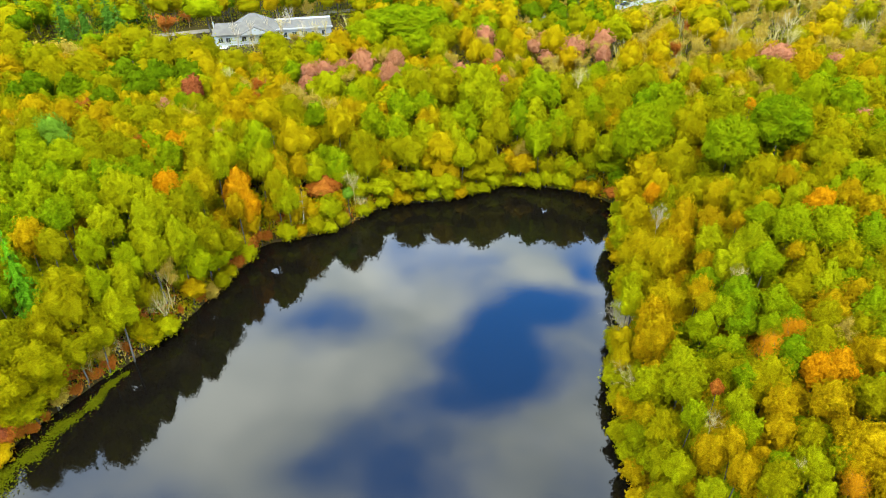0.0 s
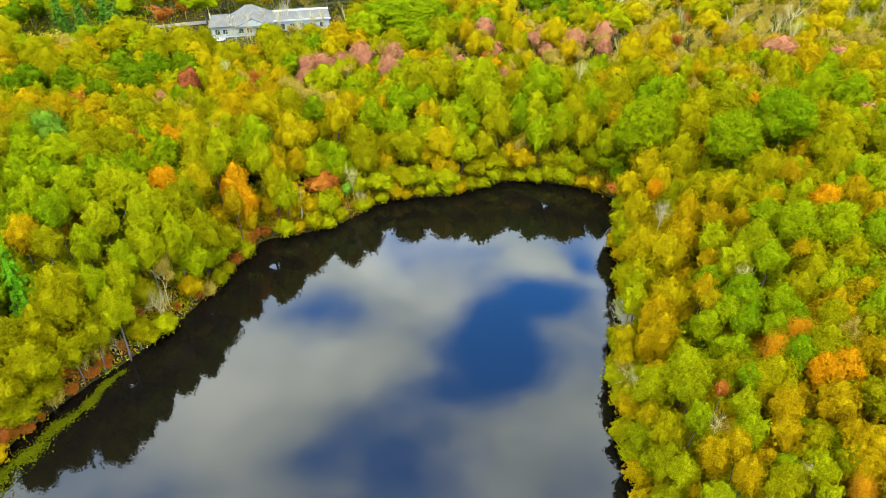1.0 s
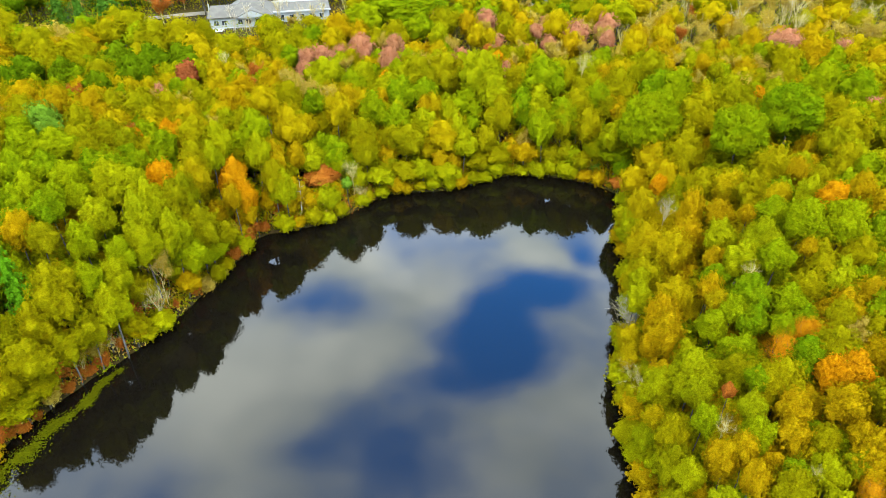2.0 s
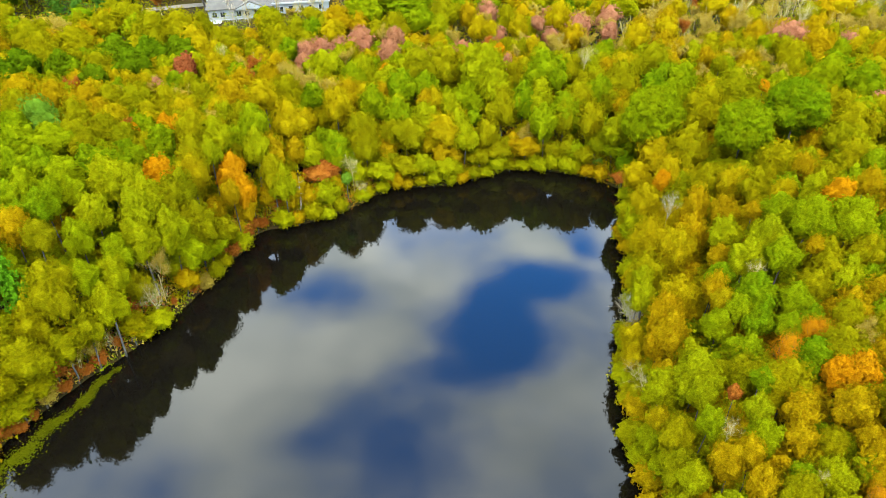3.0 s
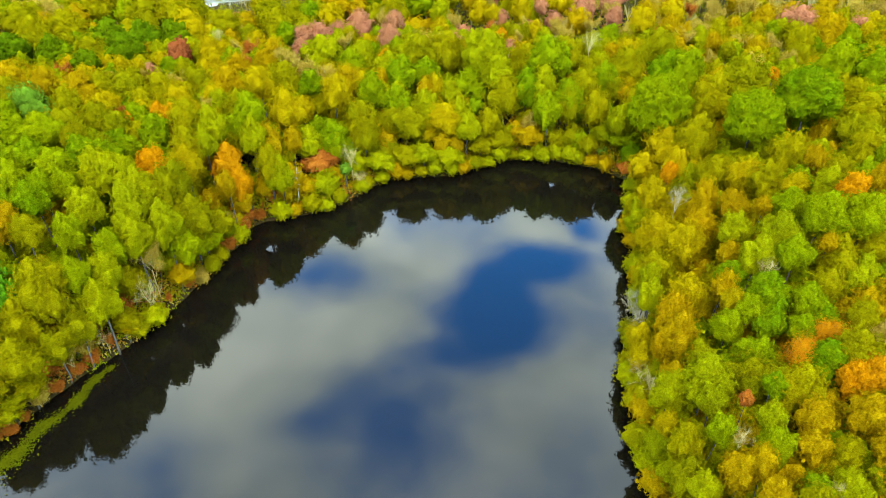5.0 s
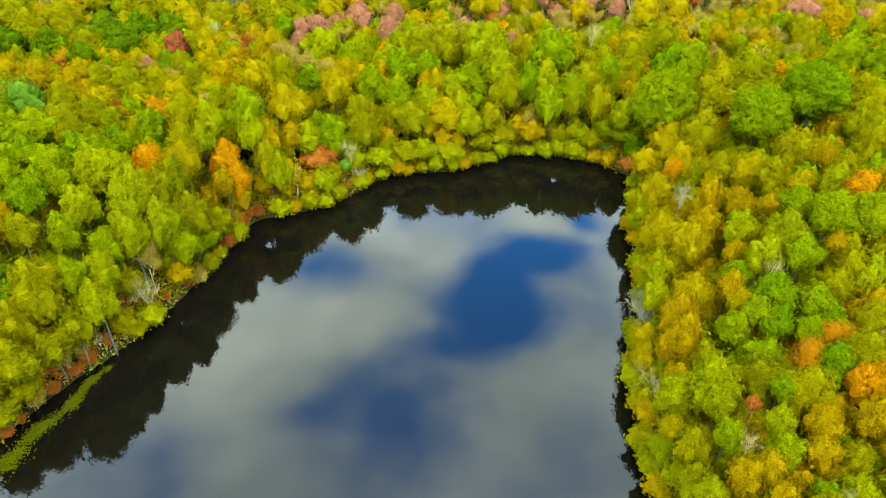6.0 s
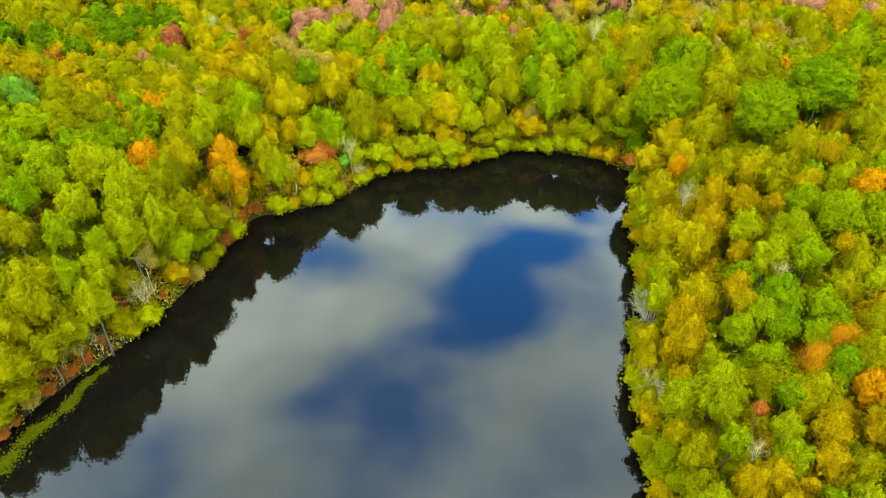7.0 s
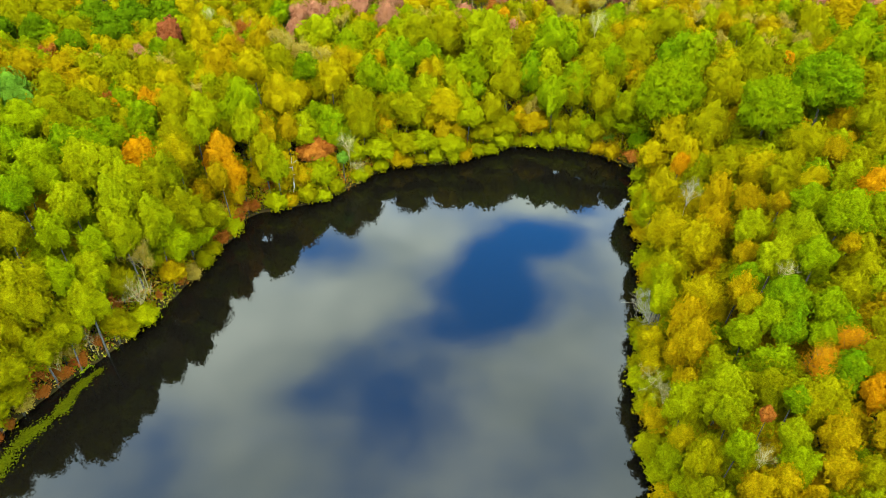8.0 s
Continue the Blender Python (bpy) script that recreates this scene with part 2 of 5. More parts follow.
def core(centre, radii, r, rows=6, turns=9):
    """A lumpy closed body of inner foliage."""
    th = np.linspace(0.02, math.pi - 0.02, rows)
    ph = np.arange(turns) * 2 * math.pi / turns
    t, p = np.meshgrid(th, ph, indexing="ij")
    way = np.stack((np.sin(t) * np.cos(p), np.sin(t) * np.sin(p), np.cos(t)), axis=-1)
    verts = np.asarray(centre) + way * np.asarray(radii) * r.uniform(0.8, 1.12, (rows, turns, 1))
    i, j = np.meshgrid(np.arange(rows - 1), np.arange(turns), indexing="ij")
    quads = np.stack((i * turns + j, (i + 1) * turns + j, (i + 1) * turns + (j + 1) % turns, i * turns + (j + 1) % turns), axis=-1)
    return verts.reshape(-1, 3), quads.reshape(-1, 4)


def sphere_ways(count, r, low=-0.35):
    z = r.uniform(low, 1.0, count)
    a = r.uniform(0, 2 * math.pi, count)
    q = np.sqrt(1 - z * z)
    return np.stack((q * np.cos(a), q * np.sin(a), z), axis=1)


def limb(pieces, a, b, r0, r1, r, bends=3, sway=0.06):
    """A bent limb from a to b."""
    a, b = np.asarray(a, float), np.asarray(b, float)
    reach = np.linalg.norm(b - a)
    last = a
    for k in range(1, bends + 1):
        f = k / bends
        nxt = a + (b - a) * f + (r.normal(0, sway * reach, 3) if k < bends else 0)
        pieces.append((*last, *nxt, r0 + (r1 - r0) * (f - 1 / bends), r0 + (r1 - r0) * f))
        last = nxt


def lobed(ways, heads, low=0.64):
    """How far a crown of several big lobes reaches in each direction, as a share of its radius."""
    near = np.max(ways @ heads.T, axis=1)
    return low + (1 - low) * np.exp(-((np.arccos(np.clip(near, -1, 1)) / 0.5) ** 2))


def spread_ways(count, r, low):
    """Directions that keep apart from one another."""
    ways = [np.array((0.15, 0.1, 0.98))]
    while len(ways) < count:
        w = sphere_ways(16, r, low)
        d = np.min(np.linalg.norm(w[:, None] - np.array(ways)[None], axis=2), axis=1)
        ways.append(w[int(np.argmax(d))])
    return unit(np.array(ways))


def dome_crown(R, H, lobes, knobs, count, size, r, squat=0.42, rows=22, low=0.66, deep=0.2, fringe=0.4, spread=1.5):
    """A dense crown: big lobes, on them rounded knobs, over all of them leaves. Returns crown and wood in metres."""
    cz, rz = H * (1.0 - squat), H * squat
    form = np.array((R, R, rz))
    heads = spread_ways(lobes, r, -0.3)
    bosses = spread_ways(knobs, r, -0.45)
    proud = r.uniform(0.55, 1.25, knobs)
    cell = 1.95 / math.sqrt(knobs)
    turns = int(rows * 1.7)
    t, p = np.meshgrid(np.linspace(0.03, 0.86 * math.pi, rows), np.arange(turns) * 2 * math.pi / turns, indexing="ij")
    ways = np.stack((np.sin(t) * np.cos(p), np.sin(t) * np.sin(p), np.cos(t)), axis=-1).reshape(-1, 3)
    near = ways @ bosses.T
    own = np.argmax(near, axis=1)
    off = np.arccos(np.clip(near[np.arange(len(own)), own], -1, 1)) / cell
    swell = np.sqrt(np.clip(1 - off ** 2, 0, 1)) * proud[own]
    reach = lobed(ways, heads, low) * (0.88 + deep * (swell - 0.75)) + r.normal(0, 0.006, len(ways))
    drop = np.where(ways[:, 2:3] < 0, np.array((1.0, 1.0, 1.65)), 1.0)
    body = (np.array((0, 0, cz)) + ways * form * drop * reach[:, None]).reshape(rows, turns, 3)
    slope = np.cross(np.gradient(body, axis=0), np.roll(body, -1, 1) - np.roll(body, 1, 1))
    slope = unit(slope * np.sign(np.sum(slope * ways.reshape(rows, turns, 3), axis=2, keepdims=True)))
    i, j = np.meshgrid(np.arange(rows - 1), np.arange(turns), indexing="ij")
    quads = np.stack((i * turns + j, (i + 1) * turns + j, (i + 1) * turns + (j + 1) % turns, i * turns + (j + 1) % turns), axis=-1).reshape(-1, 4)
    # sprigs strewn over the body by its area, and leaves fanned out round each sprig
    per = 8
    sprigs = count // per
    u = np.arccos(1 - r.uniform(0, 1 - math.cos(0.84 * math.pi), sprigs)) / (0.86 * math.pi) * (rows - 1)
    v = r.uniform(0, turns, sprigs)
    a, b = np.clip(u.astype(int), 0, rows - 2), v.astype(int) % turns
    f, g = (u - a)[:, None].clip(0, 1), (v - v.astype(int))[:, None]

    def between(grid):
        c = (b + 1) % turns
        return (grid[a, b] * (1 - f) + grid[a + 1, b] * f) * (1 - g) + (grid[a, c] * (1 - f) + grid[a + 1, c] * f) * g

    out = unit(between(slope))
    at = between(body) + unit(out + np.array((0, 0, 0.4)) + r.normal(0, 0.25, (sprigs, 3))) * (r.random((sprigs, 1)) ** 1.2 * fringe)
    out, at = np.repeat(out, per, axis=0), np.repeat(at, per, axis=0)
    fan = unit(r.normal(0, 1, out.shape) + out * 0.9 + np.array((0, 0, 0.3)))
    at = at + fan * (size * spread * r.uniform(0.5, 1.15, (len(at), 1)))
    parts = [leaves(at, fan * 0.5 + out * 0.6 + np.array((0, 0, 0.25)), size, r, 0.9), (body.reshape(-1, 3), quads)]
    wood = []
    limb(wood, (0, 0, -H), (r.normal(0, 0.2), r.normal(0, 0.2), cz - rz * 0.3), 0.05 * R + 0.05, 0.03 * R + 0.03, r, 3, 0.02)
    fork = np.array(wood[-1][3:6])
    for k in range(0, lobes, 2):
        limb(wood, fork - np.array((0, 0, r.uniform(0, 0.2) * cz)), np.array((0, 0, cz)) + heads[k] * form * 0.55, 0.022 * R, 0.008 * R, r, 2, 0.07)
    return joined(parts), tubes(wood, 3)


def spray_crown(R, H, sprays, count, size, r, gather=0.15):
    """A looser, upswept crown: leaves strewn along many rising branches."""
    wood, parts = [], []
    base = H * 0.14
    limb(wood, (0, 0, -H), (r.normal(0, 0.25), r.normal(0, 0.25), H * 0.72), 0.042 * R + 0.05, 0.018 * R, r, 4, 0.02)
    per = max(4, count // sprays)
    for k in range(sprays):
        f = (k + 0.5) / sprays
        a = k * 2.4 + r.uniform(-0.4, 0.4)
        z0 = base + (H * 0.72 - base) * f * 0.9
        out = R * (0.98 - 0.75 * f ** 2.2) * r.uniform(0.75, 1.1)
        rise = (H - z0) * r.uniform(0.45, 0.85) * (0.45 + 0.55 * f)
        tip = np.array((math.cos(a) * out, math.sin(a) * out, min(H, z0 + rise)))
        root = np.array((0, 0, z0))
        limb(wood, root, tip, 0.014 * R + 0.015, 0.01, r, 2, 0.06)
        g = r.uniform(0.4, 1.06, per) ** 0.8
        wide = R * gather * (0.5 + 0.55 * g)
        off = r.normal(0, 1, (per, 3)) * wide[:, None] * np.array((1, 1, 0.9))
        parts.append(leaves(root + (tip - root) * g[:, None] + off, off + np.array((0, 0, 0.45 * R)) + (tip - root) * 0.3, size, r, 0.9))
    parts.append(core((0, 0, H * 0.5), (R * 0.46, R * 0.46, H * 0.38), r, 10, 13))
    return joined(parts), tubes(wood)


def bare_crown(R, H, r, levels=4, first=7, thick=1.0):
    """Leafless wood, forking down to twigs."""
    wood = []

    def grow(a, way, reach, radius, level):
        way = unit(way)
        mid = a + way * reach * 0.5 + r.normal(0, 0.05 * reach, 3)
        b = a + way * reach + r.normal(0, 0.08 * reach, 3)
        wood.append((*a, *mid, radius, radius * 0.8))
        wood.append((*mid, *b, radius * 0.8, radius * 0.55))
        if level >= levels:
            return
        for k in range(r.integers(3, 5)):
            start = a + (b - a) * r.uniform(0.35, 1.0)
            turn = unit(way + r.normal(0, 0.55, 3) + np.array((0, 0, 0.22)))
            grow(start, turn, reach * r.uniform(0.52, 0.8), max(radius * 0.5, 0.013 * thick), level + 1)

    limb(wood, (0, 0, -H), (r.normal(0, 0.2), r.normal(0, 0.2), H * 0.4), 0.15 * thick, 0.09 * thick, r, 3, 0.02)
    for k in range(first):
        a = k * 2.4 + r.uniform(-0.3, 0.3)
        z0 = H * r.uniform(0.22, 0.42)
        grow(np.array((0, 0, z0)), np.array((math.cos(a) * R, math.sin(a) * R, H * r.uniform(0.45, 1.1))), 0.42 * math.hypot(R, H * 0.6) * r.uniform(0.7, 1.0), 0.055 * thick, 2)
    return wood


def thin_crown(R, H, count, size, r, levels=3):
    """Bare wood with a haze of leaves still on the twigs."""
    wood = bare_crown(R, H, r, levels, 7, min(1.0, R / 3.5))
    w = np.array(wood)
    tips = w[len(w) // 6:]
    pick = tips[r.integers(0, len(tips), count)]
    f = r.uniform(0, 1, (count, 1))
    at = pick[:, 0:3] * (1 - f) + pick[:, 3:6] * f + r.normal(0, 0.28, (count, 3))
    crown = leaves(at, np.array((0, 0, 1.0)) + r.normal(0, 0.8, (count, 3)), size, r, 1.0)
    return crown, tubes(wood, 3)


def fir_crown(R, H, tiers, per, size, r):
    """Drooping boughs in tiers round a straight stem."""
    wood, parts = [], []
    limb(wood, (0, 0, -0.3), (0, 0, H * 0.98), 0.16, 0.02, r, 3, 0.0)
    for k in range(tiers):
        f = k / (tiers - 1)
        z = H * (0.12 + 0.86 * f)
        out = R * (1 - f) ** 0.85 + 0.12
        boughs = max(4, int(11 * (1 - f) + 4))
        for j in range(boughs):
            a = (j + 0.5 * (k % 2) + r.uniform(-0.2, 0.2)) * 2 * math.pi / boughs
            tip = np.array((math.cos(a) * out, math.sin(a) * out, z - out * 0.22)) * np.array((1, 1, 1)) * r.uniform(0.88, 1.08)
            m = max(3, int(per * (0.3 + (1 - f))))
            g = np.sqrt(r.uniform(0.03, 1, m))[:, None]
            at = np.array((0, 0, z)) * (1 - g) + tip * g + r.normal(0, 0.13, (m, 3)) * (0.5 + g * out * 0.4)
            parts.append(leaves(at, np.array((math.cos(a) * 0.6, math.sin(a) * 0.6, 1.0)) + np.zeros((m, 3)), size, r, 0.5))
    parts.append(core((0, 0, H * 0.4), (R * 0.3, R * 0.3, H * 0.36), r, 10, 11))
    return joined(parts), tubes(wood)


# ---- pools of crowns, all for a tree of radius 1 and height 1 ----
POOL = {}


def fill_pool(kind, detail, versions, R, H, build):
    for k in range(versions):
        crown, wood = build(np.random.default_rng(1000 + 37 * len(POOL) + k))
        scale = np.array((R, R, H))
        pair = []
        for part_name, what in (("crown", crown), ("trunk", wood)):
            if what is None:
                pair.append(None)
                continue
            verts, quads, tris, normals = joined([what])
            data = mesh_of(part_name, verts / scale, quads, tris, True)
            if np.any(normals):
                data.normals_split_custom_set_from_vertices(unit(normals * scale) * (np.linalg.norm(normals, axis=1, keepdims=True) > 0.1))
            data.materials.append(BARK)
            pair.append(data)
        POOL.setdefault((kind, detail), []).append(pair)


DETAIL = {"near": (4200, 0.125, 90, 42), "mid": (2600, 0.15, 70, 32), "far": (650, 0.24, 34, 16)}
for detail, (count, size, knobs, sprays) in DETAIL.items():
    versions = 5 if detail != "far" else 3
    rows = {"near": 24, "mid": 20, "far": 11}[detail]
    fill_pool("round", detail, versions, 3.2, 10.0, lambda r: dome_crown(3.2, 10.0, 7, knobs, count, size, r, 0.31, rows, 0.6, 0.26, 0.45))
    fill_pool("spray", detail, versions, 3.0, 10.0, lambda r: spray_crown(3.0, 10.0, sprays, int(count * 2.4), size * 0.62, r, 0.2))
    fill_pool("soft", detail, versions, 3.2, 10.0, lambda r: dome_crown(3.2, 10.0, 6, int(knobs * 0.8), int(count * 1.25), size * 0.88, r, 0.31, rows, 0.58, 0.16, 0.9, 2.0))
    fill_pool("thin", detail, 3, 4.0, 11.0, lambda r: thin_crown(4.0, 11.0, int(count * (1.3 if detail == "near" else 2.6)), size * 0.8, r, 4 if detail == "near" else 3))
    fill_pool("bush", detail, 3, 2.2, 3.5, lambda r: dome_crown(2.2, 3.5, 6, knobs // 3, int(count * 0.35), size, r, 0.42, rows // 2 + 2, 0.66, 0.2, 0.5))
    fill_pool("scrub", detail, 3, 2.0, 3.5, lambda r: thin_crown(2.0, 3.5, int(count * 0.8), size * 0.95, r, 3))
    fill_pool("fir", detail, 2, 3.0, 15.0, lambda r: fir_crown(3.0, 15.0, 19, max(3, count // 110), size * 1.4, r))
    fill_pool("bare", detail, 3, 4.5, 12.0, lambda r: (None, tubes(bare_crown(4.5, 12.0, r, {"near": 5, "mid": 5, "far": 3}[detail], 8, {"near": 0.9, "mid": 1.15, "far": 1.6}[detail]), 3)))
fill_pool("great", "near", 3, 7.0, 15.0, lambda r: dome_crown(7.0, 15.0, 13, 300, 16000, 0.14, r, 0.29, 48, 0.7, 0.2, 0.5))
fill_pool("great", "mid", 2, 7.0, 15.0, lambda r: dome_crown(7.0, 15.0, 12, 260, 12000, 0.16, r, 0.29, 40, 0.7, 0.2, 0.5))

# species: crown, leaves, bark, name, label, category
SPECIES = {
    "oak": ("round", "oak", BARK, "oak_tree", "broad oak with a dense rounded crown of green leaves", "tree"),
    "deepoak": ("round", "deep", BARK, "oak_tree", "tall oak with a dark green dense crown", "tree"),
    "bigoak": ("great", "oak", BARK, "oak_tree", "very large spreading oak, domed crown of green leaves", "tree"),
    "lime": ("round", "lime", BARK, "ash_tree", "leafy ash with bright yellow-green early autumn foliage", "tree"),
    "olive": ("soft", "olive", BARK, "elm_tree", "soft-crowned tree with dull olive-green turning foliage", "tree"),
    "yellow": ("soft", "yellow", BARK, "birch_tree", "loose-crowned birch in clear yellow autumn leaf", "tree"),
    "gold": ("soft", "gold", BARK, "maple_tree", "maple with golden-brown autumn leaves, loose crown", "tree"),
    "orange": ("round", "orange", BARK, "maple_tree", "maple with a glowing orange-yellow autumn crown", "tree"),
    "flame": ("spray", "flame", BARK, "maple_tree", "maple turned deep orange, open upswept crown", "tree"),
    "rust": ("round", "rust", BARK, "maple_tree", "small maple with rust-red autumn leaves", "tree"),
    "russet": ("thin", "rust", PALE_BARK, "maple_tree", "thinning maple with faded rust-brown leaves", "tree"),
    "red": ("round", "red", BARK, "maple_tree", "small maple with dark red autumn leaves", "tree"),
    "pink": ("soft", "pink", PALE_BARK, "maple_tree", "thinning maple with faded pinkish-red leaves", "tree"),
    "tan": ("thin", "tan", PALE_BARK, "broadleaf_tree", "half-bare tree with a haze of tan leaves", "tree"),
    "jade": ("soft", "jade", BARK, "broadleaf_tree", "soft-crowned tree still in fresh bluish-green leaf", "tree"),
    "haze": ("thin", "tan", PALE_BARK, "broadleaf_tree", "nearly bare tree, fine tan twigs and few leaves", "tree"),
    "bare": ("bare", "tan", PALE_BARK, "bare_tree", "leafless tree with pale grey twiggy branches", "tree"),
    "white": ("bare", "tan", WHITE_BARK, "bare_tree", "leafless tree with bleached whitish branches", "tree"),
    "conifer": ("fir", "pine", BARK, "conifer_tree", "dark green conifer with tiered drooping boughs", "tree"),
    "fir": ("fir", "fir", BARK, "conifer_tree", "bright green conifer standing among yellowing broadleaves", "tree"),
    "limebush": ("bush", "lime", BARK, "shrub", "yellow-green leafy shrub near the water", "shrub"),
    "young_oak": ("bush", "oak", BARK, "young_tree", "low young green oak between taller trees", "tree"),
    "young_olive": ("bush", "olive", BARK, "young_tree", "low young tree with dull olive-green leaves", "tree"),
    "young_lime": ("bush", "lime", BARK, "young_tree", "low young tree with yellow-green leaves", "tree"),
    "young_gold": ("bush", "gold", BARK, "young_tree", "low young tree with golden-yellow leaves", "tree"),
    "greenbush": ("bush", "jade", BARK, "shrub", "fresh green shrub at the water's edge", "shrub"),
    "yellowbush": ("bush", "gold", BARK, "shrub", "golden-yellow shrub at the water's edge", "shrub"),
    "tanbush": ("scrub", "tan", PALE_BARK, "shrub", "half-bare tan shrub on the pond bank", "shrub"),
    "rustbush": ("scrub", "rust", BARK, "shrub", "rust-coloured shrub on the pond bank", "shrub"),
    "redbush": ("bush", "red", BARK, "shrub", "small vivid red shrub on the pond bank", "shrub"),
    "olivebush": ("bush", "olive", BARK, "shrub", "olive-green undergrowth shrub on the pond bank", "shrub"),
}
STANDING = []  # x, y, radius of all that is planted
BRIGHT = []  # x, y of the shrubs that stand free on the bank


def child(name, data, mat, parent, m):
    ob = new(name, data)
    ob.parent = parent
    ob.matrix_basis = m
    ob.material_slots[0].link = "OBJECT"
    ob.material_slots[0].material = mat
    return ob


def plant(kind, x, y, h, r):
    """One tree or shrub as a thing of its own: trunk with limbs, and crown."""
    crown_kind, leaf, bark, name, label, category = SPECIES[kind]
    away = math.hypot(x, y - 6, 45)
    detail = "near" if away < 108 else "mid" if away < 215 else "far"
    if crown_kind == "great":
        detail = "near" if away < 130 else "mid"
    pool = POOL[(crown_kind, detail)]
    crown, trunk = pool[int(rng.integers(len(pool)))]
    gap = float(shore_gap(np.array([x]), np.array([y]))[0])
    need = -0.3 if category == "shrub" else 0.3
    if gap < need:  # stand on the bank, not in the water
        gx, gy = (shore_gap(np.array([x + 0.5, x - 0.5, x, x]), np.array([y, y, y + 0.5, y - 0.5])).reshape(2, 2) @ (1, -1))
        push = (need - gap) / max(math.hypot(gx, gy), 1e-6)
        x, y, gap = x + gx * push, y + gy * push, need
    root = tagged(new(name), label, category, "trees round the pond" if category == "tree" else "shrubs on the pond bank")
    root.empty_display_size = 0.5
    root.matrix_basis = pose(x, y, ground_height(x, y), rng.normal(0, 1.5), rng.normal(0, 1.5), rng.uniform(0, 360))
    if kind in ('redbush', 'rustbush', 'greenbush', 'rust'):
        BRIGHT.append((x, y))
    STANDING.append((x, y, r * (0.85 if crown_kind == "great" else 1)))
    tall = min(h, r * {"round": 3.7, "soft": 3.8, "great": 2.9, "spray": 3.0, "bare": 3.2, "thin": 3.0, "bush": 2.0, "scrub": 2.0}.get(crown_kind, 99) * (1.25 if gap < 8 else 1))
    wide = rng.uniform(0.88, 1.14)
    shape = Matrix.Translation((0, 0, h - tall)) @ Matrix.Diagonal((r * wide, r / wide, tall, 1))
    child("trunk", trunk, bark, root, shape)
    if crown is not None:
        child("crown", crown, LEAVES[leaf], root, shape)
    return root


# ---- ground and pond ----
def spline(points, steps):
    """A closed smooth line through the points."""
    p = np.asarray(points, float)
    a, b, c, d = np.roll(p, 1, 0), p, np.roll(p, -1, 0), np.roll(p, -2, 0)
    t = (np.arange(steps) / steps)[None, :, None]
    a, b, c, d = (q[:, None] for q in (a, b, c, d))
    line = 0.5 * (2 * b + (c - a) * t + (2 * a - 5 * b + 4 * c - d) * t ** 2 + (3 * b - a - 3 * c + d) * t ** 3)
    return line.reshape(-1, 2)


SHORE = spline([
    (-51.5, 46.0), (-49.8, 54.0), (-47.2, 60.0), (-44.2, 65.4), (-41.0, 69.8), (-38.2, 75.0), (-35.2, 82.0), (-33.2, 88.8),
    (-31.2, 93.0), (-29.8, 98.6), (-23.6, 100.8), (-18.0, 103.8), (-13.9, 107.6), (-9.5, 112.2), (-3.3, 113.2), (2.6, 114.0),
    (8.0, 117.0), (14.4, 119.2), (19.3, 118.8), (24.6, 117.2), (29.5, 114.2), (33.0, 109.5), (31.6, 103.0), (29.4, 95.0),
    (28.4, 87.0), (26.6, 79.0), (24.2, 71.5), (22.1, 64.0), (21.2, 57.0), (20.6, 48.0), (20.6, 32.0), (19.0, 8.0), (14.0, -22.0),
    (-6.0, -40.0), (-34.0, -30.0), (-47.0, -2.0), (-49.0, 28.0),
], 5)


def shore_gap(x, y):
    """Metres to the shore, plus on land and minus on the water; for arrays."""
    p = np.stack((np.ravel(x), np.ravel(y)), axis=1)
    a, b = SHORE, np.roll(SHORE, -1, 0)
    best = np.full(len(p), 1e9)
    inside = np.zeros(len(p), bool)
    for (ax, ay), (bx, by) in zip(a, b):
        ex, ey = bx - ax, by - ay
        f = np.clip(((p[:, 0] - ax) * ex + (p[:, 1] - ay) * ey) / (ex * ex + ey * ey + 1e-9), 0, 1)
        best = np.minimum(best, np.hypot(p[:, 0] - ax - f * ex, p[:, 1] - ay - f * ey))
        cross = (ay > p[:, 1]) != (by > p[:, 1])
        xx = ax + (p[:, 1] - ay) * ex / (ey if abs(ey) > 1e-9 else 1e-9)
        inside ^= cross & (p[:, 0] < xx)
    return np.where(inside, -best, best).reshape(np.shape(x))


def heights(x, y):
    g = shore_gap(x, y)
    roll = 0.25 * np.sin(x * 0.11 + 1.0) * np.sin(y * 0.09) + 0.12 * np.sin(x * 0.31) * np.cos(y * 0.27)
    bank = np.clip(g / 3.0, -1.0, 1.0)
    return np.where(g > 0, 0.75 * bank + roll * np.clip(g / 8, 0, 1), 1.4 * bank)


def ground_height(x, y):
    return float(heights(np.array([x]), np.array([y]))[0])


def grid_sheet(name, xs, ys, mat):
    gx, gy = np.meshgrid(xs, ys, indexing="xy")
    verts = np.stack((gx, gy, heights(gx, gy)), axis=-1).reshape(-1, 3)
    w = len(xs)
    i, j = np.meshgrid(np.arange(len(ys) - 1), np.arange(w - 1), indexing="ij")
    k = (i * w + j).ravel()
    data = mesh_of(name, verts, np.stack((k, k + 1, k + w + 1, k + w), axis=1))
    data.materials.append(mat)
    data.polygons.foreach_set("use_smooth", np.ones(len(data.polygons), bool))
    return new(name, data)


far = (-4000, -2000, -900, -450, -260)
xs = np.concatenate((far, np.arange(-180, -60, 6.0), np.arange(-60, 42, 1.5), np.arange(42, 186, 6.0), (260, 450, 900, 2000, 4000)))
ys = np.concatenate((far, (-150, -80), np.arange(-56, 126, 1.5), np.arange(128, 320, 6.0), (400, 600, 1000, 2000, 4000)))
tagged(grid_sheet("ground", xs, ys, GROUND), "woodland ground covered in brown fallen leaves", "ground", kind="structure")

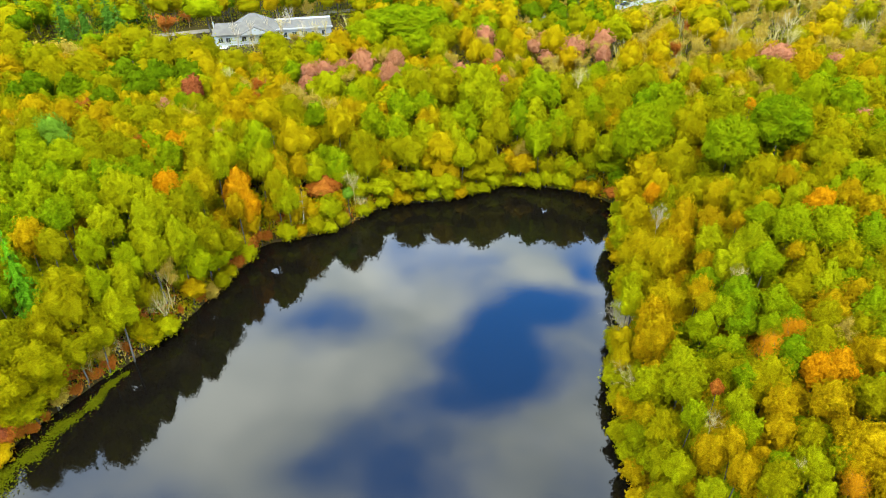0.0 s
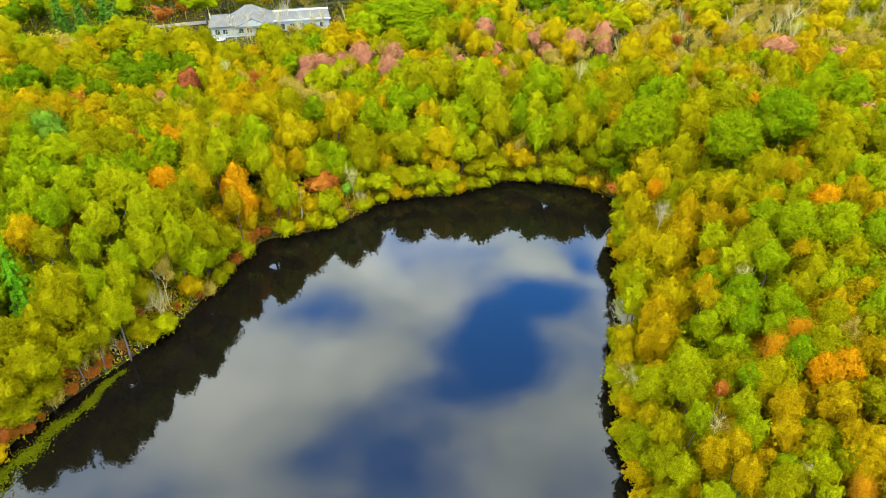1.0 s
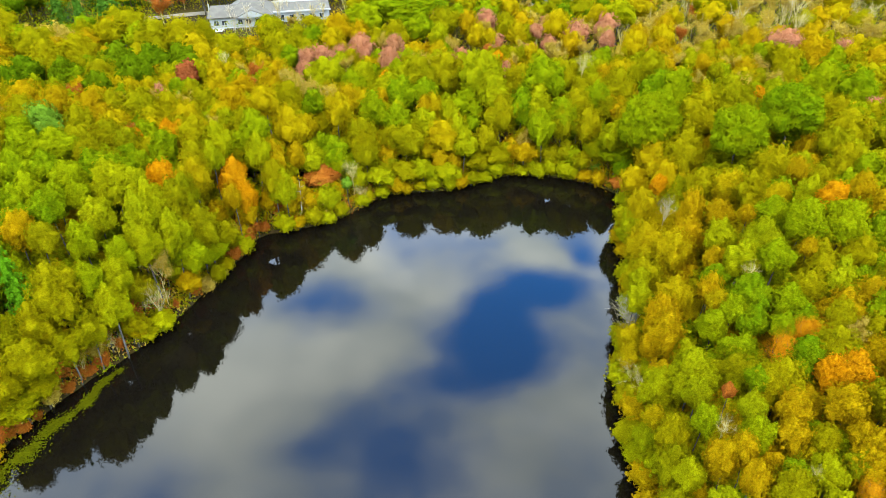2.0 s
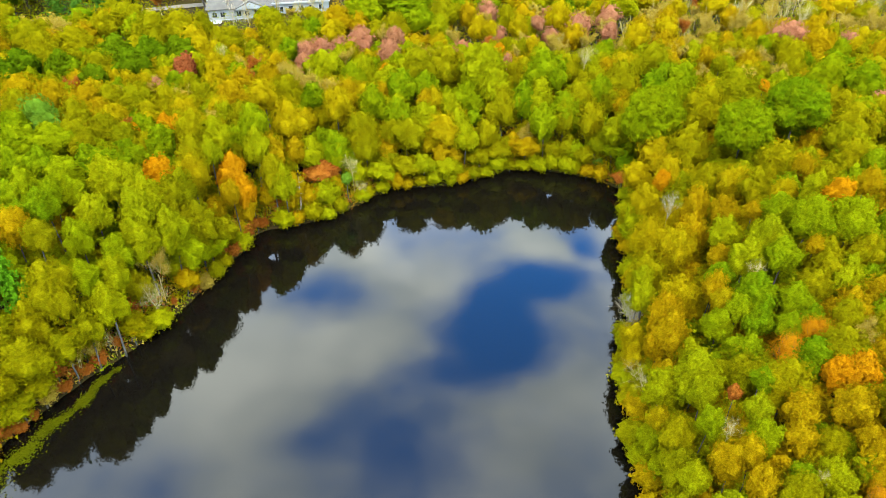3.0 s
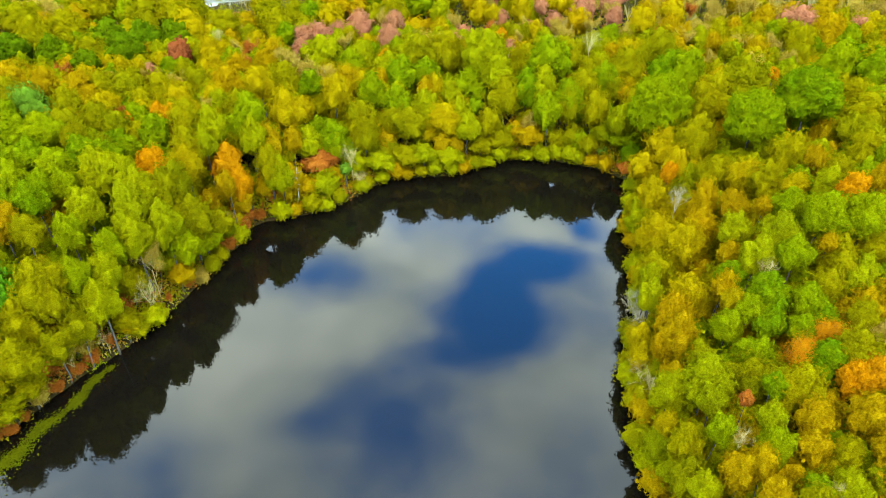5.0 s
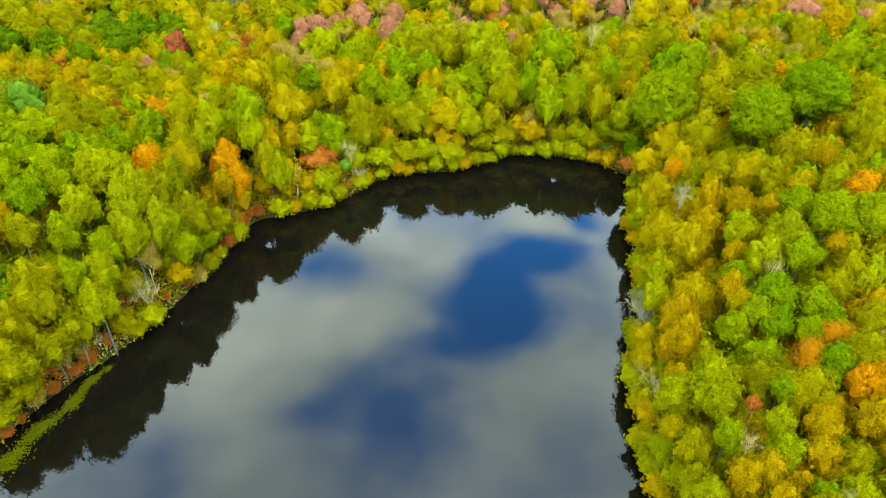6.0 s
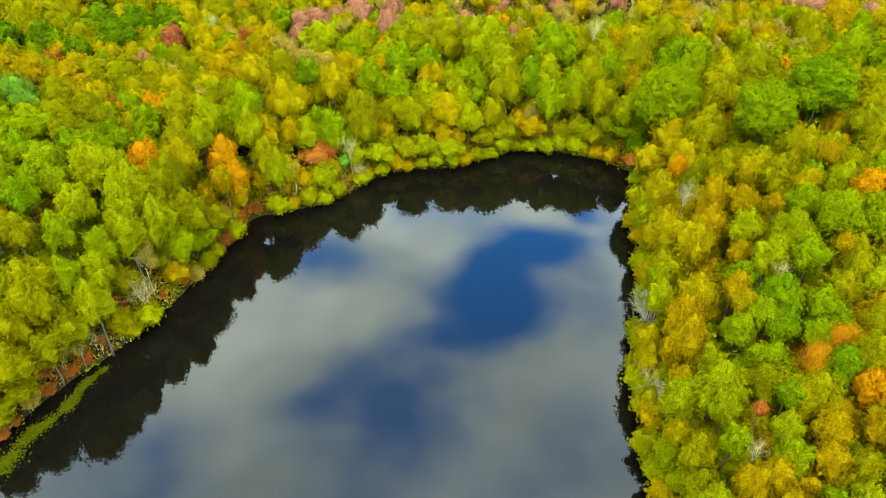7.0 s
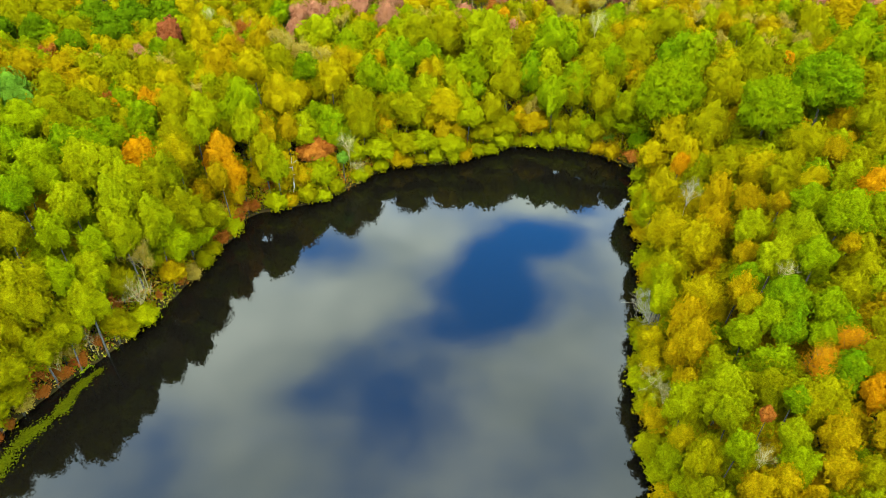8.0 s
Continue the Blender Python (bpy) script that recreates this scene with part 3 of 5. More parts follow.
data = mesh_of("water", [(-62, -52, 0), (44, -52, 0), (44, 128, 0), (-62, 128, 0)], [(0, 1, 2, 3)])
data.materials.append(WATER)
tagged(new("water", data), "still dark pond water mirroring a broken cloudy sky", "water", kind="structure")


# ---- trees and shrubs that stand out ----
plant("gold", -74.9, 121.5, 19.0, 3.4)
plant("gold", -68.5, 120.3, 18.7, 3.1)
plant("olive", -71.1, 113.3, 19.4, 3.2)
plant("gold", -62.8, 118.9, 18.2, 3.9)
plant("olive", -58.5, 121.5, 17.5, 3.5)
plant("olive", -54.4, 120.7, 17.6, 4.8)
plant("olive", -49.5, 122.5, 17.0, 3.8)
plant("jade", -64.7, 108.1, 19.9, 3.6)
plant("olive", -60.7, 110.4, 18.8, 3.4)
plant("yellow", -55.6, 111.8, 17.3, 3.0)
plant("gold", -57.7, 115.5, 16.7, 1.5)
plant("russet", -52.7, 111.9, 16.4, 2.1)
plant("orange", -49.4, 107.4, 15.5, 1.0)
plant("olive", -49.7, 115.0, 16.7, 3.1)
plant("yellow", -44.3, 116.4, 16.9, 3.1)
plant("haze", -39.4, 115.1, 16.0, 2.3)
plant("orange", -45.8, 109.6, 16.2, 1.7)
plant("orange", -42.4, 107.7, 16.7, 1.6)
plant("lime", -37.8, 116.5, 15.3, 2.3)
plant("oak", -62.0, 97.5, 20.2, 3.5)
plant("oak", -66.5, 104.5, 19.3, 2.6)
plant("oak", -57.4, 97.7, 19.9, 3.1)
plant("olive", -56.7, 103.2, 18.9, 3.5)
plant("olive", -54.6, 107.1, 17.5, 3.1)
plant("olive", -50.6, 105.4, 16.8, 3.1)
plant("oak", -45.0, 104.4, 16.6, 3.1)
plant("olive", -39.4, 103.3, 19.3, 3.0)
plant("lime", -35.9, 103.6, 18.6, 3.0)
plant("oak", -60.3, 92.5, 18.9, 3.0)
plant("oak", -56.4, 91.6, 18.7, 2.7)
plant("oak", -51.8, 87.7, 18.9, 2.6)
plant("oak", -56.5, 87.4, 17.9, 2.8)
plant("oak", -51.5, 94.8, 17.9, 2.6)
plant("olive", -53.5, 97.4, 17.6, 1.8)
plant("oak", -48.5, 95.3, 16.8, 3.1)
plant("oak", -46.6, 98.3, 15.8, 2.0)
plant("orange", -41.0, 93.5, 16.5, 3.2)
plant("olive", -38.2, 99.0, 17.5, 2.7)
plant("lime", -34.9, 99.4, 16.9, 2.1)
plant("yellow", -36.3, 94.5, 16.1, 2.4)
plant("olive", -37.2, 89.8, 16.2, 2.8)
plant("oak", -58.5, 85.7, 16.9, 2.4)
plant("lime", -46.3, 88.4, 19.1, 3.7)
plant("oak", -52.5, 84.7, 17.5, 2.6)
plant("oak", -49.5, 85.0, 17.3, 2.4)
plant("lime", -43.0, 88.6, 17.8, 2.7)
plant("lime", -40.5, 86.9, 16.9, 2.7)
plant("olive", -38.0, 87.7, 15.8, 2.5)
plant("gold", -33.9, 143.5, 15.3, 4.2)
plant("gold", -39.9, 129.5, 15.3, 4.0)
plant("gold", -39.6, 137.1, 14.5, 3.0)
plant("haze", -32.8, 128.3, 14.0, 2.8)
plant("tan", -29.0, 137.7, 17.7, 3.3)
plant("haze", -25.6, 133.5, 17.6, 3.8)
plant("lime", -24.0, 144.4, 15.9, 5.3)
plant("oak", -18.1, 139.3, 14.5, 3.9)
plant("lime", -15.6, 145.6, 14.0, 3.8)
plant("lime", -9.7, 139.0, 13.6, 4.3)
plant("orange", -11.0, 143.8, 12.4, 1.3)
plant("lime", -5.4, 144.9, 15.1, 3.8)
plant("olive", -3.2, 136.0, 18.8, 4.1)
plant("haze", -21.1, 131.9, 16.9, 3.8)
plant("gold", -17.1, 129.3, 15.1, 2.9)
plant("yellow", -14.2, 127.7, 14.4, 2.6)
plant("oak", -23.2, 123.7, 16.0, 2.8)
plant("olive", -28.6, 123.6, 17.6, 3.6)
plant("olive", -34.7, 116.4, 15.4, 3.9)
plant("yellow", -38.6, 118.2, 15.5, 2.6)
plant("yellow", -29.9, 117.6, 19.1, 2.9)
plant("yellow", -25.7, 113.8, 16.7, 3.6)
plant("yellow", -17.9, 117.8, 17.4, 3.3)
plant("olive", -13.9, 116.2, 13.4, 3.7)
plant("oak", -12.5, 125.2, 14.7, 3.6)
plant("oak", -8.2, 123.5, 13.1, 3.3)
plant("oak", -7.2, 131.2, 15.9, 3.8)
plant("lime", -2.8, 122.7, 12.6, 3.6)
plant("olive", -5.8, 117.5, 11.9, 3.5)
plant("oak", -2.8, 131.1, 15.3, 3.2)
plant("gold", -2.8, 126.4, 13.0, 2.0)
plant("lime", -29.7, 103.9, 16.1, 2.6)
plant("oak", -30.3, 107.2, 19.0, 3.2)
plant("orange", -33.2, 100.2, 13.7, 2.8)
plant("orange", -31.1, 97.2, 11.5, 2.3)
plant("orange", -30.1, 98.7, 9.2, 1.4)
plant("gold", -27.2, 105.8, 14.3, 2.5)
plant("olive", -26.7, 100.8, 13.5, 2.6)
plant("lime", -25.4, 100.8, 11.5, 2.9)
plant("gold", -24.4, 108.1, 12.5, 2.0)
plant("white", -22.4, 109.7, 11.3, 2.3)
plant("rust", -20.6, 108.9, 7.3, 3.6)
plant("flame", -21.2, 110.0, 7.6, 1.9)
plant("bare", -15.3, 109.0, 9.7, 1.9)
plant("oak", -17.7, 111.2, 10.0, 2.1)
plant("greenbush", -15.8, 106.5, 6.7, 1.1)
plant("lime", -10.8, 111.9, 6.0, 3.2)
plant("olive", -13.0, 113.3, 10.4, 2.6)
plant("bare", -13.7, 108.5, 5.0, 1.6)
plant("olive", -6.1, 114.1, 5.9, 3.5)
plant("lime", -2.8, 113.6, 6.2, 2.7)
plant("rust", -1.3, 117.3, 3.3, 1.2)
plant("lime", 8.8, 131.9, 21.3, 5.7)
plant("olive", 2.1, 136.9, 18.9, 4.8)
plant("yellow", -0.6, 128.1, 13.2, 2.3)
plant("oak", 6.0, 129.7, 14.6, 5.2)
plant("lime", 2.4, 127.3, 12.9, 3.1)
plant("lime", 10.0, 126.9, 17.7, 3.9)
plant("yellow", 1.1, 118.1, 12.0, 3.5)
plant("lime", 4.8, 117.4, 10.5, 3.2)
plant("olive", 8.6, 119.4, 10.4, 3.0)
plant("oak", 15.8, 126.5, 15.2, 3.4)
plant("oak", 20.4, 130.7, 19.8, 4.6)
plant("olive", 17.2, 138.7, 15.4, 3.9)
plant("olive", 25.4, 140.4, 15.9, 3.6)
plant("bare", 31.0, 143.8, 16.8, 2.8)
plant("oak", 31.4, 129.0, 14.6, 3.4)
plant("olive", 36.4, 132.4, 15.9, 3.8)
plant("lime", 18.6, 126.6, 15.3, 4.0)
plant("oak", 19.3, 120.2, 13.0, 3.3)
plant("tan", 16.2, 121.0, 10.5, 2.5)
plant("gold", 16.4, 120.0, 6.6, 3.1)
plant("olive", 10.8, 119.0, 6.5, 3.1)
plant("olive", 7.3, 117.3, 5.9, 2.5)
plant("lime", 1.6, 114.3, 5.3, 3.2)
plant("olive", 26.0, 122.3, 15.8, 2.7)
plant("olive", 23.1, 121.0, 13.1, 2.7)
plant("bare", 28.4, 123.0, 9.6, 3.6)
plant("olive", 25.9, 115.3, 6.1, 1.9)
plant("bigoak", 36.2, 110.3, 19.4, 5.9)
plant("oak", 32.9, 117.2, 7.1, 3.8)
plant("redbush", 24.3, 121.8, 3.9, 1.5)
plant("rustbush", 22.1, 121.9, 1.8, 1.0)
plant("greenbush", 24.5, 119.4, 1.8, 1.1)
plant("greenbush", 29.8, 118.7, 2.2, 1.4)
plant("rust", 31.4, 110.7, 3.4, 1.9)
plant("rust", 31.4, 107.9, 3.4, 1.6)
plant("yellow", 32.8, 103.6, 9.9, 3.4)
plant("oak", 41.0, 125.8, 17.7, 3.9)
plant("oak", 44.5, 123.0, 19.0, 4.0)
plant("olive", 44.2, 141.6, 17.0, 4.3)
plant("olive", 44.8, 111.8, 19.2, 4.5)
plant("olive", 51.2, 114.5, 20.8, 5.3)
plant("bigoak", 55.8, 102.6, 22.7, 5.4)
plant("bigoak", 47.1, 99.4, 21.0, 5.1)
plant("olive", 39.7, 102.5, 16.3, 3.7)
plant("olive", 66.3, 103.8, 19.3, 4.2)
plant("olive", 59.5, 95.9, 18.8, 2.9)
plant("olive", 48.5, 90.7, 18.2, 3.2)
plant("gold", 50.8, 88.3, 17.6, 1.7)
plant("olive", 58.7, 90.6, 18.6, 3.1)
plant("oak", 60.5, 88.3, 18.0, 2.3)
plant("yellow", 36.5, 105.0, 12.7, 3.9)
plant("yellow", 35.9, 99.0, 12.8, 2.8)
plant("orange", 33.8, 95.2, 12.3, 1.5)
plant("white", 32.8, 87.6, 14.0, 2.1)
plant("olive", 39.9, 93.1, 14.2, 3.1)
plant("yellow", 42.0, 89.0, 15.4, 2.9)
plant("olive", 44.6, 86.4, 16.7, 2.9)
plant("yellow", 45.6, 81.9, 17.3, 2.0)
plant("orange", 50.0, 77.4, 19.8, 2.2)
plant("gold", 55.0, 81.5, 18.8, 1.9)
plant("lime", 47.5, 79.6, 19.0, 2.3)
plant("oak", 42.9, 77.8, 17.5, 2.6)
plant("gold", 39.8, 78.7, 15.7, 1.3)
plant("gold", 38.3, 82.7, 14.3, 2.2)
plant("orange", 58.8, 120.7, 16.7, 1.2)
plant("oak", 76.4, 131.5, 17.5, 4.6)
plant("oak", 80.3, 125.8, 17.7, 3.9)
plant("pink", 82.9, 125.6, 11.2, 2.3)
plant("lime", 28.3, 90.4, 10.1, 2.6)
plant("yellow", 29.9, 89.7, 13.2, 2.4)
plant("orange", 28.5, 89.6, 10.5, 0.8)
plant("lime", 27.8, 91.6, 5.7, 2.3)
plant("yellow", 29.0, 82.3, 11.6, 3.5)
plant("gold", 32.9, 79.8, 13.9, 2.6)
plant("gold", 35.4, 84.7, 14.5, 2.5)
plant("gold", 32.9, 70.9, 14.4, 1.6)
plant("yellow", 30.2, 76.4, 13.6, 3.2)
plant("lime", 23.1, 71.5, 12.3, 1.5)
plant("olive", 25.1, 71.7, 13.0, 2.4)
plant("lime", 35.6, 74.5, 15.9, 2.4)
plant("lime", 38.1, 71.3, 18.3, 2.8)
plant("lime", 35.1, 68.3, 17.1, 2.7)
plant("oak", 38.6, 67.1, 17.6, 2.3)
plant("gold", 43.0, 68.6, 16.7, 1.2)
plant("oak", 44.7, 72.8, 20.1, 3.2)
plant("oak", 48.0, 71.0, 20.5, 3.3)
plant("olive", 44.2, 66.4, 16.2, 2.4)
plant("olive", 48.7, 68.4, 17.2, 2.2)
plant("oak", 47.9, 64.5, 15.6, 1.7)
plant("olive", 41.6, 63.2, 15.7, 2.3)
plant("bare", 34.9, 65.0, 16.6, 1.6)
plant("oak", 31.9, 66.8, 14.6, 1.9)
plant("oak", 34.9, 62.3, 15.9, 2.6)
plant("oak", 37.6, 61.3, 15.7, 2.2)
plant("oak", 32.3, 61.7, 14.4, 1.8)
plant("gold", 30.7, 65.4, 14.4, 1.7)
plant("yellow", 27.6, 66.7, 13.0, 2.3)
plant("gold", 25.1, 63.9, 12.9, 2.4)
plant("yellow", 31.2, 63.0, 13.6, 1.5)
plant("oak", 35.9, 58.0, 14.0, 1.6)
plant("oak", 33.6, 59.6, 14.2, 2.2)
plant("oak", 29.9, 60.9, 12.7, 2.1)
plant("flame", 38.0, 57.4, 13.7, 1.7)
plant("flame", 39.5, 56.6, 13.7, 1.7)
plant("haze", 42.9, 56.3, 15.8, 2.0)
plant("olive", 41.6, 58.4, 15.8, 1.8)
plant("yellow", 21.9, 64.7, 8.4, 2.1)
plant("lime", 23.6, 66.5, 12.6, 1.9)
plant("gold", 25.3, 61.6, 12.4, 2.5)
plant("yellow", 21.1, 62.7, 7.7, 1.7)
plant("gold", 23.8, 60.8, 10.0, 1.7)
plant("lime", 25.2, 53.4, 14.1, 3.0)
plant("lime", 22.3, 53.6, 11.6, 2.1)
plant("bare", 22.1, 57.4, 8.5, 1.7)
plant("limebush", 21.0, 65.6, 1.8, 0.8)
plant("tanbush", 20.3, 60.9, 1.8, 1.1)
plant("oak", 31.6, 56.4, 12.7, 2.6)
plant("olive", 33.3, 50.0, 14.6, 2.8)
plant("oak", 30.2, 50.4, 13.6, 1.4)
plant("flame", 35.2, 54.6, 13.6, 1.9)
plant("orange", 38.0, 51.0, 14.7, 2.1)
plant("orange", 40.1, 50.6, 15.0, 2.1)
plant("gold", 36.8, 46.6, 15.0, 2.3)
plant("gold", 32.3, 46.9, 14.0, 2.0)
plant("gold", 31.4, 44.2, 13.1, 1.8)
plant("rust", 27.0, 48.5, 13.4, 0.8)
plant("oak", 23.8, 46.8, 13.0, 1.5)
plant("lime", 25.2, 50.5, 12.7, 1.7)
plant("lime", 28.4, 46.7, 14.2, 1.5)
plant("oak", 29.2, 45.1, 12.9, 2.0)
plant("bare", 25.6, 45.2, 14.3, 1.4)
plant("olive", 22.3, 46.9, 11.5, 2.0)
plant("yellow", 19.8, 50.5, 10.1, 1.3)
plant("lime", 20.0, 49.8, 8.1, 1.8)
plant("lime", 19.6, 49.9, 3.7, 2.0)
plant("olive", 20.3, 44.3, 10.9, 2.0)
plant("gold", 24.7, 43.0, 12.3, 2.0)
plant("gold", 26.5, 42.1, 13.3, 1.5)
plant("lime", 21.8, 42.4, 10.9, 1.6)
plant("oak", 29.9, 40.4, 12.7, 1.4)
plant("lime", 32.6, 40.8, 13.1, 2.0)
plant("olive", 34.5, 43.3, 13.2, 1.6)
plant("lime", 35.8, 40.5, 13.0, 1.5)
plant("bare", 32.0, 39.6, 12.9, 0.9)
plant("gold", 26.1, 39.8, 13.3, 1.5)
plant("gold", 37.3, 43.9, 13.8, 1.6)
plant("flame", 34.9, 37.7, 12.6, 1.2)
plant("olive", 28.1, 38.2, 14.0, 1.8)
plant("lime", 23.5, 38.6, 12.4, 1.8)
plant("olive", 19.6, 41.9, 8.1, 1.9)
plant("lime", 31.5, 36.8, 12.7, 1.8)
plant("fir", -51.7, 69.6, 20.8, 2.9)
plant("olive", -45.3, 67.2, 17.0, 3.4)
plant("lime", -41.0, 72.1, 14.0, 2.2)
plant("lime", -41.4, 70.1, 12.3, 3.1)
plant("oak", -43.1, 70.3, 15.1, 2.1)
plant("oak", -50.9, 80.3, 18.8, 2.7)
plant("oak", -55.8, 81.2, 16.3, 2.3)
plant("gold", -52.7, 75.6, 17.6, 2.6)
plant("olive", -49.1, 74.7, 17.2, 2.2)
plant("lime", -45.1, 80.4, 17.3, 2.9)
plant("oak", -45.7, 76.7, 16.5, 2.4)
plant("lime", -40.7, 81.8, 17.3, 3.3)
plant("lime", -39.4, 79.2, 14.9, 2.9)
plant("lime", -36.5, 82.2, 15.0, 3.0)
plant("olive", -34.1, 86.4, 13.3, 2.9)
plant("olive", -32.7, 90.8, 8.2, 2.5)
plant("oak", -35.4, 82.9, 10.4, 2.9)
plant("oak", -41.6, 76.2, 14.0, 2.3)
plant("oak", -34.0, 87.5, 6.6, 2.6)
plant("gold", -30.9, 96.7, 8.3, 2.0)
plant("rust", -30.5, 98.1, 3.3, 1.2)
plant("yellow", -31.2, 95.5, 4.2, 1.4)
plant("gold", -31.5, 94.1, 12.6, 1.8)
plant("bare", -38.1, 75.7, 9.2, 3.2)
plant("tan", -38.4, 78.8, 11.8, 2.6)
plant("tanbush", -34.7, 85.5, 1.8, 1.2)
plant("gold", -35.8, 81.2, 5.4, 2.1)
plant("yellowbush", -38.3, 76.2, 2.1, 1.5)
plant("rustbush", -41.3, 75.6, 3.8, 1.3)
plant("rustbush", -37.2, 78.6, 2.5, 0.8)
plant("olive", -40.2, 71.8, 5.4, 2.1)
plant("olive", -43.5, 67.3, 10.4, 2.7)
plant("olive", -47.7, 65.9, 12.1, 2.8)
plant("bare", -42.0, 69.3, 5.6, 1.8)
plant("yellow", -40.1, 71.9, 3.8, 1.6)
plant("olive", -45.2, 64.8, 8.5, 2.6)
plant("tan", -44.4, 65.6, 6.6, 2.7)
plant("rustbush", -44.7, 65.8, 2.2, 1.8)
plant("rustbush", -43.0, 67.4, 3.1, 1.5)
plant("rustbush", -45.8, 63.2, 2.0, 1.6)
plant("rustbush", -41.6, 69.5, 3.6, 1.0)
plant("tanbush", -43.4, 67.7, 4.9, 1.5)
plant("olive", -47.2, 61.1, 10.7, 3.0)
plant("olive", -47.2, 61.2, 5.2, 2.6)
plant("olive", -48.5, 57.9, 5.0, 3.0)
plant("rustbush", -47.1, 58.7, 1.8, 1.0)
plant("rustbush", -49.1, 56.3, 1.8, 1.1)
plant("olive", -49.2, 57.5, 9.8, 2.7)
plant("olive", -51.5, 62.2, 12.3, 2.8)
plant("oak", -57.2, 76.0, 15.5, 3.2)
plant("oak", -53.8, 68.3, 14.7, 2.6)
plant("oak", -60.8, 83.5, 16.5, 3.0)
plant("oak", -65.5, 93.5, 18.2, 3.2)
plant("olive", -71.7, 105.6, 19.2, 3.5)
plant("oak", 55.3, 72.4, 18.3, 3.2)
plant("oak", 63.3, 86.1, 18.4, 3.4)
plant("olive", 51.2, 64.1, 16.0, 2.6)
plant("gold", 45.0, 52.8, 15.1, 2.5)
plant("olive", 41.7, 47.2, 14.9, 2.3)
plant("gold", 39.6, 42.0, 13.7, 2.2)
plant("olive", 72.4, 101.4, 18.1, 3.7)
plant("rustbush", -53.6, 62.2, 4.2, 2.1)
plant("redbush", -50.0, 58.6, 4.0, 0.8)
plant("rustbush", -49.7, 55.0, 3.2, 1.9)
plant("rustbush", -47.9, 56.9, 1.8, 1.4)
plant("rustbush", -49.5, 57.7, 3.4, 1.4)
plant("redbush", -49.9, 54.8, 3.1, 0.9)
plant("haze", -106.4, 186.9, 15.4, 5.3)
plant("haze", -96.9, 182.5, 14.7, 4.0)
plant("olive", -119.4, 195.7, 15.0, 4.7)
plant("olive", -110.2, 178.2, 15.1, 4.7)
plant("olive", -99.8, 171.8, 15.4, 5.3)
plant("gold", -104.0, 163.3, 14.9, 4.3)
plant("olive", -80.8, 186.6, 15.6, 5.7)
plant("olive", -85.0, 181.0, 15.1, 4.7)
plant("olive", -71.2, 176.4, 15.7, 5.8)
plant("olive", -64.1, 175.9, 15.7, 5.8)
plant("olive", -60.9, 182.4, 14.5, 3.6)
plant("olive", -86.4, 167.2, 15.3, 5.2)
plant("olive", -92.4, 162.7, 15.1, 4.7)
plant("deepoak", -90.8, 150.8, 14.9, 4.4)
plant("deepoak", -92.2, 145.3, 14.5, 3.6)
plant("deepoak", -73.1, 157.7, 15.6, 5.6)
plant("deepoak", -64.9, 157.0, 15.2, 4.9)
plant("deepoak", -58.6, 158.1, 14.8, 4.2)
plant("olive", -73.8, 149.8, 14.7, 4.0)
plant("deepoak", -82.6, 150.3, 14.7, 4.1)
plant("deepoak", -71.3, 141.3, 14.4, 3.5)
plant("deepoak", -65.6, 148.9, 15.1, 4.7)
plant("red", -54.5, 146.4, 14.5, 3.6)
plant("yellow", -48.4, 147.9, 13.9, 2.5)
plant("russet", -75.0, 139.8, 14.1, 2.9)
plant("yellow", -62.7, 138.3, 13.7, 2.2)
plant("yellow", -59.5, 138.0, 13.5, 1.9)
plant("yellow", -68.7, 135.0, 13.4, 1.7)
plant("haze", -55.6, 136.8, 14.0, 2.8)
plant("pink", -55.6, 135.5, 13.2, 1.2)
plant("haze", -50.3, 134.9, 14.5, 3.7)
plant("haze", -64.2, 134.9, 13.5, 1.9)
plant("white", -65.3, 223.7, 9.7, 2.7)
plant("white", -59.2, 218.7, 8.1, 2.1)
plant("white", -54.7, 227.7, 10.6, 2.6)
plant("white", -49.5, 232.0, 10.6, 2.6)
plant("white", -43.1, 226.5, 9.2, 2.2)
plant("bare", -37.8, 221.7, 9.2, 2.2)
plant("gold", -25.5, 184.8, 14.7, 4.0)
plant("yellow", -25.4, 170.9, 14.6, 3.8)
plant("pink", -29.8, 157.6, 13.9, 2.5)
plant("pink", -26.0, 158.5, 14.2, 3.2)
plant("pink", -17.9, 163.6, 14.5, 3.6)
plant("pink", -9.5, 165.6, 14.0, 2.8)
plant("pink", -10.7, 155.8, 14.1, 3.0)
plant("tan", -13.0, 172.8, 14.1, 2.9)
plant("haze", -4.1, 155.7, 14.4, 3.5)
plant("haze", -20.9, 155.6, 14.2, 3.1)
plant("olive", -41.5, 179.4, 15.1, 4.7)
plant("olive", -37.7, 167.1, 15.1, 4.8)
plant("oak", -30.2, 173.0, 14.4, 3.4)
plant("russet", -39.9, 152.5, 14.2, 3.1)
plant("russet", -39.5, 143.7, 13.9, 2.6)
plant("tan", -43.2, 150.2, 14.2, 3.0)
plant("bare", -47.0, 154.5, 14.3, 1.8)
plant("olive", -48.7, 166.5, 14.7, 4.1)
plant("oak", -33.5, 158.8, 14.1, 2.8)
plant("pink", -28.6, 147.6, 13.8, 2.3)
plant("oak", -4.5, 182.6, 15.1, 4.8)
plant("olive", -10.3, 177.2, 14.6, 3.9)
plant("oak", -19.3, 189.9, 15.9, 6.2)
plant("olive", 1.5, 187.8, 15.0, 4.5)
plant("gold", 8.6, 186.9, 14.3, 3.3)
plant("haze", 13.2, 186.4, 14.1, 2.9)
